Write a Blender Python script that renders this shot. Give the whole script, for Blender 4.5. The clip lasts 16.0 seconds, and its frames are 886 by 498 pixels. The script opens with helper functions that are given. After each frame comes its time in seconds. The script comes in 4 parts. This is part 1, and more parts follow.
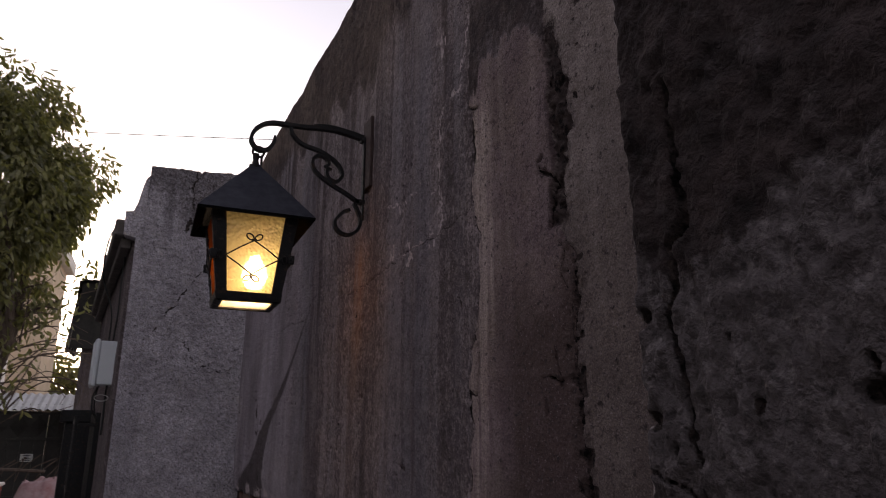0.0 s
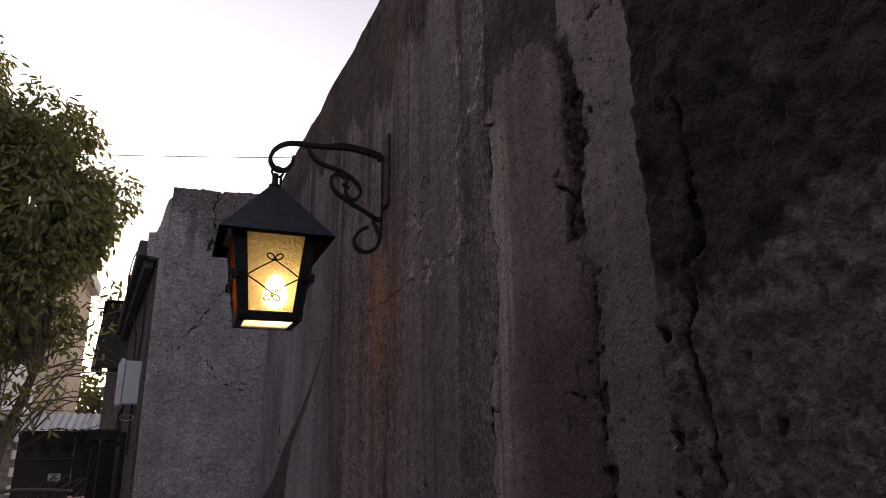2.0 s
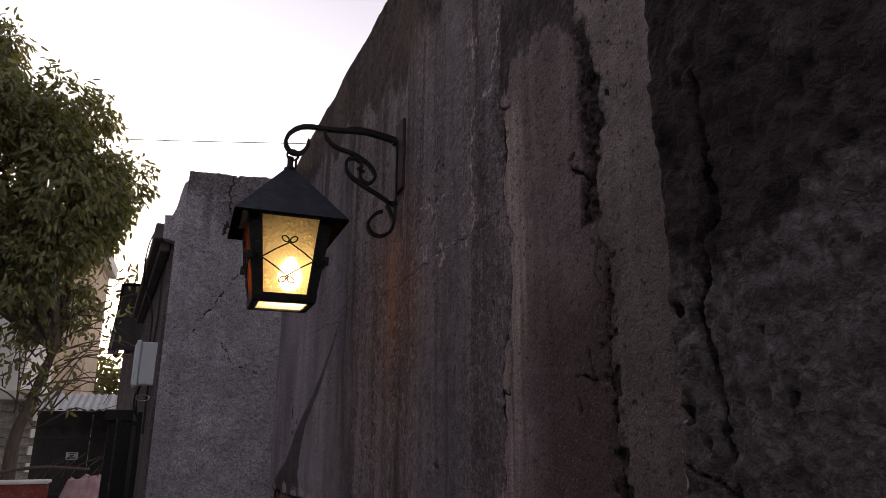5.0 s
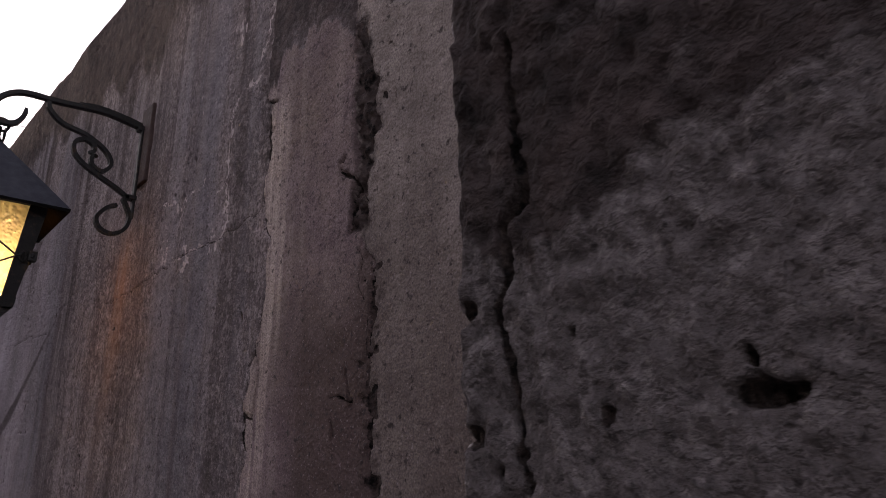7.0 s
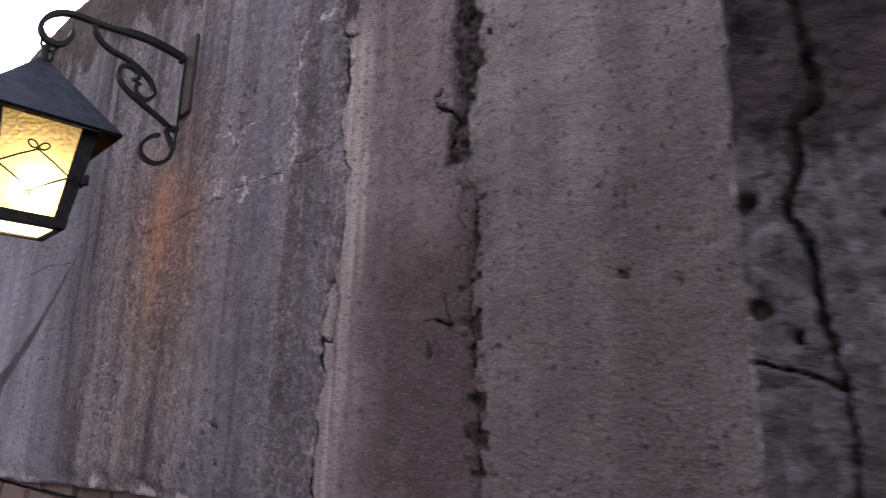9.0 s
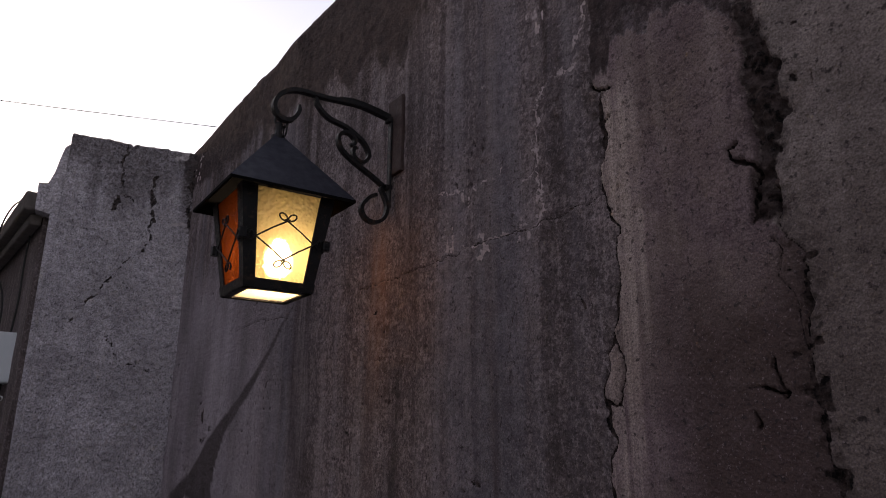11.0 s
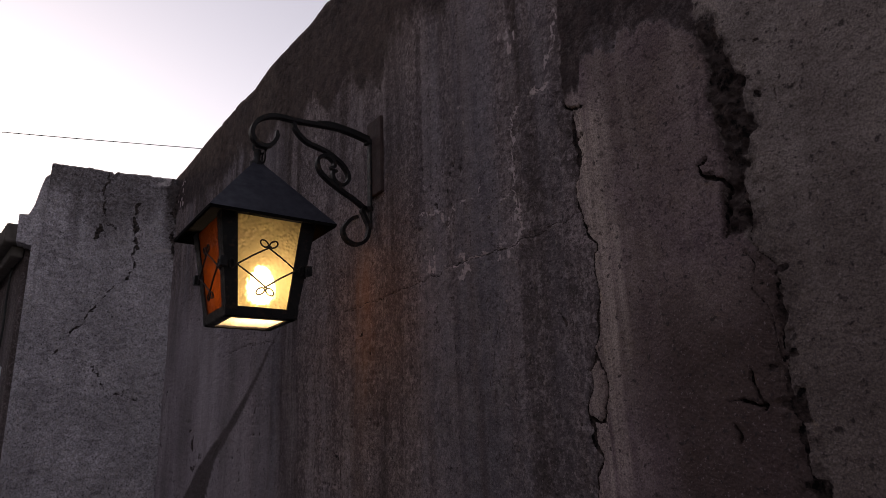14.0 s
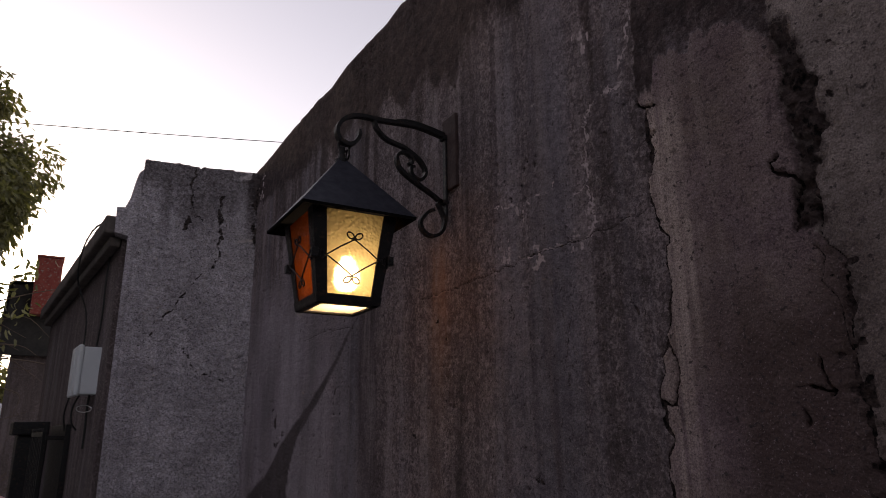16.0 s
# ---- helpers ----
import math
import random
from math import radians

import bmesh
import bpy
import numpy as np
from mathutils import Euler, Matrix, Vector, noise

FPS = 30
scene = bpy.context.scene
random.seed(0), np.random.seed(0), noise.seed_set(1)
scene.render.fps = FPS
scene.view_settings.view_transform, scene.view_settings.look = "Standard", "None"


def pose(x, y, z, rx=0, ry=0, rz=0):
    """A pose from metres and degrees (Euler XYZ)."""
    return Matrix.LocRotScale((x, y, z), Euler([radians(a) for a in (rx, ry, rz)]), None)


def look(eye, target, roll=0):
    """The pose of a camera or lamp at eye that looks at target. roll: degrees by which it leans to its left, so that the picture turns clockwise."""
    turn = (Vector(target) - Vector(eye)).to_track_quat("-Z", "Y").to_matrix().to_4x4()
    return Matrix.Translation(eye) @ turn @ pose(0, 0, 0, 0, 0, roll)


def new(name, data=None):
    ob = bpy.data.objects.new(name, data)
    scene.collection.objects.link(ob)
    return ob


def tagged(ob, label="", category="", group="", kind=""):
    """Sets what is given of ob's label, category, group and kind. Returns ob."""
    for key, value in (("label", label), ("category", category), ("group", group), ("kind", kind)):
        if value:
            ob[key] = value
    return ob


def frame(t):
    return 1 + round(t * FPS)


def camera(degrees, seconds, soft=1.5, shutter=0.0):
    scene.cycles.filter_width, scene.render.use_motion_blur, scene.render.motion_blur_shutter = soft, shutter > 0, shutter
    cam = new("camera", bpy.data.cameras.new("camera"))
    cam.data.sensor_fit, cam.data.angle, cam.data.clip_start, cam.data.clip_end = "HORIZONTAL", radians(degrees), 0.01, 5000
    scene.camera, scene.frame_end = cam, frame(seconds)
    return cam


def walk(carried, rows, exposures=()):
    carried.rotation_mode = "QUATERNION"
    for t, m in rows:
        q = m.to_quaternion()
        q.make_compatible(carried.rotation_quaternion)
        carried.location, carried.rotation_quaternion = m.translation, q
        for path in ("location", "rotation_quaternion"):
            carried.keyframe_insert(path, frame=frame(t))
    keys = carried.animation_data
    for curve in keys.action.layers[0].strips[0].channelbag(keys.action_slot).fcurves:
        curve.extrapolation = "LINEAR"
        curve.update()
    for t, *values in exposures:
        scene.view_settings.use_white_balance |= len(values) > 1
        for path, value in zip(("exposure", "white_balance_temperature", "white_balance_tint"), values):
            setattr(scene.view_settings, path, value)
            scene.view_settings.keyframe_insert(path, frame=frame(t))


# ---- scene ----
cam = camera(67.9, 16.0, soft=0.7, shutter=0.5)
KELVIN, TINT = 8000, 25
STOPS = [(0.0, 1.27), (6.0, 1.25), (6.5, 1.38), (7.0, 2.1), (7.5, 3.15), (8.0, 2.35), (8.5, 2.22), (9.0, 3.15), (9.7, 2.7), (11.8, 1.13), (16.0, 1.04)]
EXPOSURES = [(t, stops, 7100 if 7.2 < t < 9.8 else KELVIN, TINT - 6 if 7.2 < t < 9.8 else TINT) for t, stops in STOPS]
PATH = [
    (0, 0.2264, 0.137, 1.5349, 105, 0.02, -23.77),
    (0.5, 0.2264, 0.1332, 1.54, 105.77, 0.71, -22.19),
    (1, 0.2268, 0.1364, 1.5395, 105.84, 0.7, -23.16),
    (1.5, 0.2249, 0.1342, 1.5391, 105.97, 0.56, -22.77),
    (2, 0.2251, 0.1317, 1.5396, 106.2, 0.67, -21.87),
    (2.5, 0.2196, 0.1241, 1.5398, 106.25, 0.68, -20.62),
    (3, 0.2183, 0.1227, 1.5364, 105.81, 0.3, -20.16),
    (3.5, 0.2217, 0.1263, 1.5345, 105.47, -0.04, -20.09),
    (6, 0.2274, 0.1412, 1.5279, 104.8, -0.96, -23.77),
    (6.5, 0.2454, 0.1707, 1.5295, 104.68, -0.63, -30.58),
    (7, 0.269, 0.2205, 1.5308, 107.15, 1, -42.33),
    (7.5, 0.2348, 0.2325, 1.4828, 105.24, -1.21, -40.46),
    (8, 0.1989, 0.1975, 1.471, 105.18, -2.34, -30.98),
    (8.5, 0.2073, 0.2429, 1.476, 104.68, -1.63, -41.06),
    (9, 0.1248, 0.3247, 1.4792, 103.83, -1.24, -45.25),
    (9.5, 0.0104, 0.4208, 1.4902, 103.24, -2.67, -38.5),
    (9.7, -0.0461, 0.4495, 1.4993, 102.67, -2.31, -34.01),
    (11.8, -0.0949, 0.4997, 1.5869, 105.86, 1.42, -35.91),
    (12, -0.0905, 0.498, 1.5953, 105.52, 2.04, -35.73),
    (12.5, -0.0794, 0.4877, 1.5861, 105.48, 2.32, -36.51),
    (13, -0.0842, 0.4801, 1.5796, 106.17, 1.84, -35.44),
    (13.5, -0.0909, 0.4814, 1.5704, 106.57, 1.3, -34.77),
    (14, -0.084, 0.4778, 1.5669, 106.33, 2.2, -35.1),
    (14.5, -0.0799, 0.476, 1.5593, 105.63, 1.99, -35.06),
    (15, -0.0978, 0.4635, 1.5592, 105.98, 1.68, -32.37),
    (15.5, -0.1261, 0.4576, 1.5531, 105.69, 0.67, -31.21),
    (16, -0.1626, 0.4233, 1.5471, 105.56, 0.63, -30),
]
walk(cam, [(t, pose(*p)) for t, *p in PATH], EXPOSURES)

# ---- light ----
SUN_AZ, SUN_EL = radians(-8), radians(9.0)          # a low sun ahead, down the street
world = bpy.data.worlds.new("dusk_sky")
scene.world = world
world.use_nodes = True
wn = world.node_tree.nodes
sky = wn.new("ShaderNodeTexSky")
sky.sky_type, sky.sun_disc, sky.sun_elevation, sky.sun_rotation = "NISHITA", False, SUN_EL, SUN_AZ
sky.air_density, sky.dust_density, sky.ozone_density = 1.0, 0.8, 3.0
wn["Background"].inputs["Strength"].default_value = 0.15
haze = wn.new("ShaderNodeHueSaturation")
haze.inputs["Saturation"].default_value = 0.5         # thin evening haze
world.node_tree.links.new(sky.outputs[0], haze.inputs["Color"])
world.node_tree.links.new(haze.outputs[0], wn["Background"].inputs[0])
sun_dir = Vector((math.sin(SUN_AZ) * math.cos(SUN_EL), math.cos(SUN_AZ) * math.cos(SUN_EL), math.sin(SUN_EL)))
sun = new("sun", bpy.data.lights.new("sun", "SUN"))
sun.data.energy, sun.data.angle, sun.data.color = 0.6, radians(10), (1.0, 0.78, 0.58)
sun.matrix_world = look(sun_dir * 50, (0, 0, 0))
BULB = (0.472, 2.025, 1.945)
bulb_light = new("bulb_light", bpy.data.lights.new("bulb_light", "POINT"))
bulb_light.data.energy, bulb_light.data.color, bulb_light.data.shadow_soft_size = 0.02, (1.0, 0.80, 0.54), 0.03
bulb_light.location = BULB


# ---- helpers of this scene ----
def part(name, bm, material, parent=None, label=""):
    """Links a bmesh as one mesh object, under a thing or part if given."""
    me = bpy.data.meshes.new(name)
    bm.to_mesh(me)
    bm.free()
    me.materials.append(material)
    ob = new(name, me)
    if parent:
        ob.parent = parent
    if label:
        ob["label"] = label
    return ob


def np_part(name, verts, faces, material, parent=None, attrs=None, smooth=True):
    me = bpy.data.meshes.new(name)
    me.from_pydata([tuple(v) for v in np.asarray(verts, float).tolist()], [], faces)
    for key, values in (attrs or {}).items():
        a = me.attributes.new(key, "FLOAT", "POINT")
        a.data.foreach_set("value", np.asarray(values, np.float32))
    if smooth:
        me.polygons.foreach_set("use_smooth", [True] * len(me.polygons))
    me.materials.append(material)
    me.update()
    ob = new(name, me)
    if parent:
        ob.parent = parent
    return ob


def empty(name, label, category, group="", kind="", at=(0, 0, 0)):
    ob = new(name)
    ob.empty_display_size = 0.05
    ob.location = at
    return tagged(ob, label, category, group, kind)


def box(bm, lo, hi, bevel=0.0, m=None):
    lo, hi = Vector(lo), Vector(hi)
    got = bmesh.ops.create_cube(bm, size=1.0)
    vs = got["verts"]
    for v in vs:
        v.co = Vector([(lo[i] + hi[i]) / 2 + v.co[i] * (hi[i] - lo[i]) for i in range(3)])
        if m:
            v.co = m @ v.co
    if bevel:
        es = list({e for v in vs for e in v.link_edges})
        bmesh.ops.bevel(bm, geom=es, offset=bevel, segments=2, affect="EDGES", profile=0.5)
    return bm


def tube(pts, r, sides=8, flat=1.0, bm=None, closed=False, side=Vector((0, 1, 0)), taper=None):
    """A bar swept along points; flat: its width across 'side' against its thickness."""
    bm = bm or bmesh.new()
    pts = [Vector(p) for p in pts]
    n, rings = len(pts), []
    for i, p in enumerate(pts):
        a = pts[(i - 1) % n] if (i or closed) else p
        b = pts[(i + 1) % n] if (i < n - 1 or closed) else p
        d = (b - a).normalized()
        s = (side - d * side.dot(d))
        s = s.normalized() if s.length > 1e-4 else d.orthogonal().normalized()
        u = d.cross(s)
        k = taper[i] if taper else 1.0
        rings.append([bm.verts.new(p + k * r * (flat * s * math.cos(2 * math.pi * j / sides + math.pi / sides) + u * math.sin(2 * math.pi * j / sides + math.pi / sides))) for j in range(sides)])
    for i in range(n if closed else n - 1):
        q, w = rings[i], rings[(i + 1) % n]
        for j in range(sides):
            bm.faces.new((q[j], q[(j + 1) % sides], w[(j + 1) % sides], w[j]))
    if not closed:
        bm.faces.new(rings[0][::-1])
        bm.faces.new(rings[-1])
    bmesh.ops.recalc_face_normals(bm, faces=bm.faces)
    return bm


def spline(pts, per=6):
    """A smooth line through a few points."""
    P = [Vector(p) for p in pts]
    P = [2 * P[0] - P[1]] + P + [2 * P[-1] - P[-2]]
    out = []
    for i in range(1, len(P) - 2):
        a, b, c, d = P[i - 1:i + 3]
        for k in range(per):
            t = k / per
            out.append(0.5 * (2 * b + (c - a) * t + (2 * a - 5 * b + 4 * c - d) * t * t + (3 * b - a - 3 * c + d) * t ** 3))
    return out + [P[-2]]


def lattice(ix, iy, seed):
    h = (ix.astype(np.int64) * 374761393 + iy.astype(np.int64) * 668265263 + int(seed) * 974634777) & 0xFFFFFFFF
    h = ((h ^ (h >> 13)) * 1274126177) & 0xFFFFFFFF
    h = ((h ^ (h >> 15)) * 2246822519) & 0xFFFFFFFF
    return ((h ^ (h >> 16)) & 0xFFFFFF) / float(0x1000000)


def vnoise(x, y, seed=0):
    ix, iy = np.floor(x), np.floor(y)
    fx, fy = x - ix, y - iy
    fx, fy = fx * fx * (3 - 2 * fx), fy * fy * (3 - 2 * fy)
    a, b = lattice(ix, iy, seed), lattice(ix + 1, iy, seed)
    c, d = lattice(ix, iy + 1, seed), lattice(ix + 1, iy + 1, seed)
    return (a + (b - a) * fx) * (1 - fy) + (c + (d - c) * fx) * fy


def fbm(x, y, seed=0, octaves=4):
    return sum(0.5 ** (k + 1) * (vnoise(x * 2 ** k, y * 2 ** k, seed + k * 7) - 0.5) * 2 for k in range(octaves))


def cell_edge(x, y, seed=0):
    """Distance from the nearest border between scattered cells, in cell widths."""
    ix, iy = np.floor(x), np.floor(y)
    near, second = np.full(x.shape, 9.0), np.full(x.shape, 9.0)
    for a in (-1, 0, 1):
        for b in (-1, 0, 1):
            d = np.hypot(ix + a + lattice(ix + a, iy + b, seed) - x, iy + b + lattice(ix + a, iy + b, seed + 1) - y)
            second = np.minimum(second, np.maximum(near, d))
            near = np.minimum(near, d)
    return second - near


def line_dist(y, z, pts):
    """Distance from each (y, z) to a broken line, and how far along it (0 to 1) the nearest place is."""
    best, along = np.full(y.shape, 9.0), np.zeros(y.shape)
    n = len(pts) - 1
    for i, ((a, b), (c, d)) in enumerate(zip(pts[:-1], pts[1:])):
        dy, dz = c - a, d - b
        t = np.clip(((y - a) * dy + (z - b) * dz) / (dy * dy + dz * dz + 1e-12), 0, 1)
        e = np.hypot(y - a - t * dy, z - b - t * dz)
        near = e < best
        best, along = np.where(near, e, best), np.where(near, (i + t) / n, along)
    return best, along


def step(e0, e1, v):
    t = np.clip((v - e0) / (e1 - e0), 0, 1)
    return t * t * (3 - 2 * t)


def axis(*stretches):
    """Grid lines from stretches of (from, to, spacing)."""
    out = []
    for a, b, s in stretches:
        out += list(np.linspace(a, b, max(2, int(round((b - a) / s)) + 1)))[:-1]
    return np.array(out + [stretches[-1][1]])


def relief_wall(name, us, vs, place, depth, material, attrs, parent=None):
    """A solid wall: a fine front sheet placed by place(U, V) -> x, y, z arrays, closed at the back by the vector depth."""
    U, V = np.meshgrid(us, vs, indexing="ij")
    X, Y, Z = place(U, V)
    nu, nv = U.shape
    front = np.stack([X.ravel(), Y.ravel(), Z.ravel()], 1)
    idx = np.arange(nu * nv).reshape(nu, nv)
    quads = np.stack([idx[:-1, :-1], idx[:-1, 1:], idx[1:, 1:], idx[1:, :-1]], -1).reshape(-1, 4)
    rim = list(idx[:, 0]) + list(idx[-1, 1:]) + list(idx[-2::-1, -1]) + list(idx[0, -2:0:-1])
    back = front[rim] + np.array(depth)
    k = len(front)
    m = len(rim)
    faces = quads.tolist() + [[int(rim[i]), int(rim[(i + 1) % m]), k + (i + 1) % m, k + i] for i in range(m)]
    faces.append([k + i for i in range(m)])
    full = {key: np.concatenate([a.ravel(), np.asarray(a.ravel())[rim]]) for key, a in attrs.items()}
    ob = np_part(name, np.concatenate([front, back]), faces, material, parent, full)
    ob.data.polygons.foreach_set("use_smooth", [True] * len(quads) + [False] * (m + 1))
    bm = bmesh.new()
    bm.from_mesh(ob.data)
    bmesh.ops.recalc_face_normals(bm, faces=bm.faces)
    bm.to_mesh(ob.data)
    bm.free()
    return ob


# ---- materials ----
class Nodes:
    """A short hand for building a node material."""

    def __init__(self, name, roughness=0.8, metallic=0.0, specular=0.3):
        self.mat = bpy.data.materials.new(name)
        self.mat.use_nodes = True
        self.tree = self.mat.node_tree
        self.bsdf = self.tree.nodes["Principled BSDF"]
        self.bsdf.inputs["Roughness"].default_value = roughness
        self.bsdf.inputs["Metallic"].default_value = metallic
        self.bsdf.inputs["Specular IOR Level"].default_value = specular
        self.coord = self.tree.nodes.new("ShaderNodeTexCoord").outputs["Object"]

    def link(self, a, b):
        self.tree.links.new(a, b)

    def scaled(self, s):
        n = self.tree.nodes.new("ShaderNodeMapping")
        n.inputs["Scale"].default_value = s
        self.link(self.coord, n.inputs[0])
        return n.outputs[0]

    def noise(self, scale, detail=4, stretch=None, rough=0.6, lo=0.3, hi=0.7):
        n = self.tree.nodes.new("ShaderNodeTexNoise")
        n.inputs["Scale"].default_value, n.inputs["Detail"].default_value, n.inputs["Roughness"].default_value = scale, detail, rough
        self.link(self.scaled(stretch) if stretch else self.coord, n.inputs["Vector"])
        return self.ramp(n.outputs["Fac"], lo, hi)

    def voronoi(self, scale, lo, hi, feature="DISTANCE_TO_EDGE"):
        n = self.tree.nodes.new("ShaderNodeTexVoronoi")
        n.feature = feature
        n.inputs["Scale"].default_value = scale
        self.link(self.coord, n.inputs["Vector"])
        return self.ramp(n.outputs["Distance"], lo, hi)

    def ramp(self, v, lo, hi, a=0.0, b=1.0):
        n = self.tree.nodes.new("ShaderNodeMapRange")
        for k, x in zip(("From Min", "From Max", "To Min", "To Max"), (lo, hi, a, b)):
            n.inputs[k].default_value = x
        self.link(v, n.inputs[0])
        return n.outputs[0]

    def attr(self, name):
        n = self.tree.nodes.new("ShaderNodeAttribute")
        n.attribute_name = name
        return n.outputs["Fac"]

    def random(self):
        return self.tree.nodes.new("ShaderNodeObjectInfo").outputs["Random"]

    def island(self):
        return self.tree.nodes.new("ShaderNodeNewGeometry").outputs["Random Per Island"]

    def math(self, op, a, b):
        n = self.tree.nodes.new("ShaderNodeMath")
        n.operation = op
        for i, v in enumerate((a, b)):
            if isinstance(v, (int, float)):
                n.inputs[i].default_value = v
            else:
                self.link(v, n.inputs[i])
        return n.outputs[0]

    def mix(self, fac, a, b, blend="MIX"):
        n = self.tree.nodes.new("ShaderNodeMix")
        n.data_type, n.blend_type = "RGBA", blend
        for s, v in ((n.inputs[0], fac), (n.inputs[6], a), (n.inputs[7], b)):
            if isinstance(v, (int, float)):
                s.default_value = v
            elif isinstance(v, tuple):
                s.default_value = (*v, 1.0)
            else:
                self.link(v, s)
        return n.outputs[2]

    def colour(self, c):
        if isinstance(c, tuple):
            self.bsdf.inputs["Base Color"].default_value = (*c, 1.0)
        else:
            self.link(c, self.bsdf.inputs["Base Color"])
        return self

    def bump(self, *layers):
        """layers: (height, strength, distance in metres)."""
        last = None
        for h, s, d in layers:
            n = self.tree.nodes.new("ShaderNodeBump")
            n.inputs["Strength"].default_value, n.inputs["Distance"].default_value = s, d
            self.link(h, n.inputs["Height"])
            if last:
                self.link(last, n.inputs["Normal"])
            last = n.outputs[0]
        self.link(last, self.bsdf.inputs["Normal"])
        return self

    def rough(self, v):
        self.link(v, self.bsdf.inputs["Roughness"])
        return self


def aged_plaster(name, a, b, streak=0.6, grain=0.5, coarse=0.003, mottle=0.3, dirt=1.0, tone_of=(1.0, 0.86, 0.885)):
    """Old weathered cement render; the sheet's attributes say where it is cracked, patched, bleached, damp or smeared."""
    n = Nodes(name, 0.92, specular=0.15)
    rag = n.math("ADD", n.math("MULTIPLY", n.noise(70, 6, lo=0.25, hi=0.75), 0.7), n.math("MULTIPLY", n.noise(260, 4, lo=0.25, hi=0.75), 0.3))

    def ragged(name, soft=0.18, reach=0.75):
        """An attribute whose edge is frayed by fine noise."""
        v = n.math("ADD", n.attr(name), n.math("MULTIPLY", n.math("SUBTRACT", rag, 0.5), reach))
        m = n.ramp(v, 0.5 - soft, 0.5 + soft)
        m.node.clamp = True
        return m

    col = n.mix(n.noise(5.0, 7, lo=0.34, hi=0.66), a, b)
    col = n.mix(n.math("MULTIPLY", n.noise(24, 6, lo=0.46, hi=0.66), 0.7 * dirt), col, (0.075, 0.066, 0.063))
    col = n.mix(n.math("MULTIPLY", n.noise(58, 5, lo=0.5, hi=0.66), 0.6 * dirt), col, (0.06, 0.054, 0.053))
    col = n.mix(n.math("MULTIPLY", n.noise(130, 3, lo=0.48, hi=0.56), 0.35 + 0.27 * dirt), col, (0.065, 0.058, 0.057))
    dots = n.math("MULTIPLY", n.voronoi(62, 0.22, 0.10, "F1"), n.noise(9, 4, lo=0.50, hi=0.60))
    dots.node.use_clamp = True
    col = n.mix(dots, col, (0.022, 0.019, 0.018))
    # pale mottling puts highlights of the rough relief into the colour
    col = n.mix(n.math("MULTIPLY", n.noise(82, 4, stretch=(1, 1, 0.8), lo=0.53, hi=0.62), mottle), col, (0.50, 0.475, 0.47))
    runs = n.noise(1.0, 6, stretch=(4, 5, 0.32), lo=0.48, hi=0.60)
    col = n.mix(n.math("MULTIPLY", runs, streak), col, (0.055, 0.047, 0.047))
    fine_runs = n.noise(1.0, 5, stretch=(26, 36, 3.2), lo=0.50, hi=0.68)
    col = n.mix(n.math("MULTIPLY", fine_runs, 0.22 * streak), col, (0.06, 0.054, 0.055))
    runs_pale = n.noise(1.0, 5, stretch=(9, 13, 0.8), lo=0.52, hi=0.66)
    col = n.mix(n.math("MULTIPLY", runs_pale, 0.6 * streak), col, (0.36, 0.345, 0.35))
    cool = n.noise(1.0, 4, stretch=(3.4, 4.4, 0.22), lo=0.50, hi=0.62)
    col = n.mix(n.math("MULTIPLY", cool, 0.55 * streak), col, n.mix(n.noise(18, 6), (0.15, 0.16, 0.19), (0.34, 0.36, 0.40)))
    earth = n.noise(1.0, 5, stretch=(4.6, 6.1, 0.3), lo=0.55, hi=0.66)
    col = n.mix(n.math("MULTIPLY", earth, 0.5 * streak), col, n.mix(n.noise(26, 6), (0.07, 0.05, 0.042), (0.21, 0.165, 0.14)))
    tone = n.mix(n.noise(7, 6), (0.18, 0.148, 0.13), (0.34, 0.292, 0.262))
    tone = n.mix(n.noise(3.6, 5, lo=0.42, hi=0.6), tone, n.mix(n.noise(30, 6), (0.17, 0.135, 0.142), (0.29, 0.24, 0.25)))
    tone = n.mix(n.math("MULTIPLY", n.noise(1.0, 4, stretch=(14, 20, 1.1), lo=0.5, hi=0.7), 0.6), tone, (0.36, 0.325, 0.295))
    skylit_ash = n.mix(n.noise(1.0, 7, stretch=(5, 6, 1.3), lo=0.32, hi=0.68), (0.23, 0.226, 0.242), (0.52, 0.515, 0.545))
    col = n.mix(n.math("MULTIPLY", n.attr("skylit_ash"), 0.8), col, skylit_ash)
    col = n.mix(ragged("patch", 0.12, 0.4), col, tone)
    col = n.mix(n.math("MULTIPLY", n.attr("lime"), n.noise(1.0, 5, stretch=(40, 55, 1.3), lo=0.38, hi=0.62)), col, (0.58, 0.53, 0.46))
    col = n.mix(ragged("sand", 0.12, 0.4), col, n.mix(n.math("MULTIPLY", n.noise(1.0, 4, stretch=(5, 7, 0.5), lo=0.45, hi=0.62), 0.55), n.mix(n.noise(9, 7), (0.228, 0.214, 0.192), (0.42, 0.398, 0.36)), (0.16, 0.138, 0.125)))
    col = n.mix(n.math("MULTIPLY", n.attr("brown"), n.noise(11, 5, lo=0.1, hi=0.5)), col, (0.075, 0.052, 0.045))
    col = n.mix(n.attr("smear"), col, n.mix(n.noise(12, 5), (0.075, 0.07, 0.07), (0.115, 0.108, 0.108)))
    # fine dark and pale grain paints the relief's small shades and glints
    speck = n.noise(95, 3, lo=0.60, hi=0.68)
    col = n.mix(n.math("MULTIPLY", speck, 0.85), col, (0.05, 0.045, 0.045))
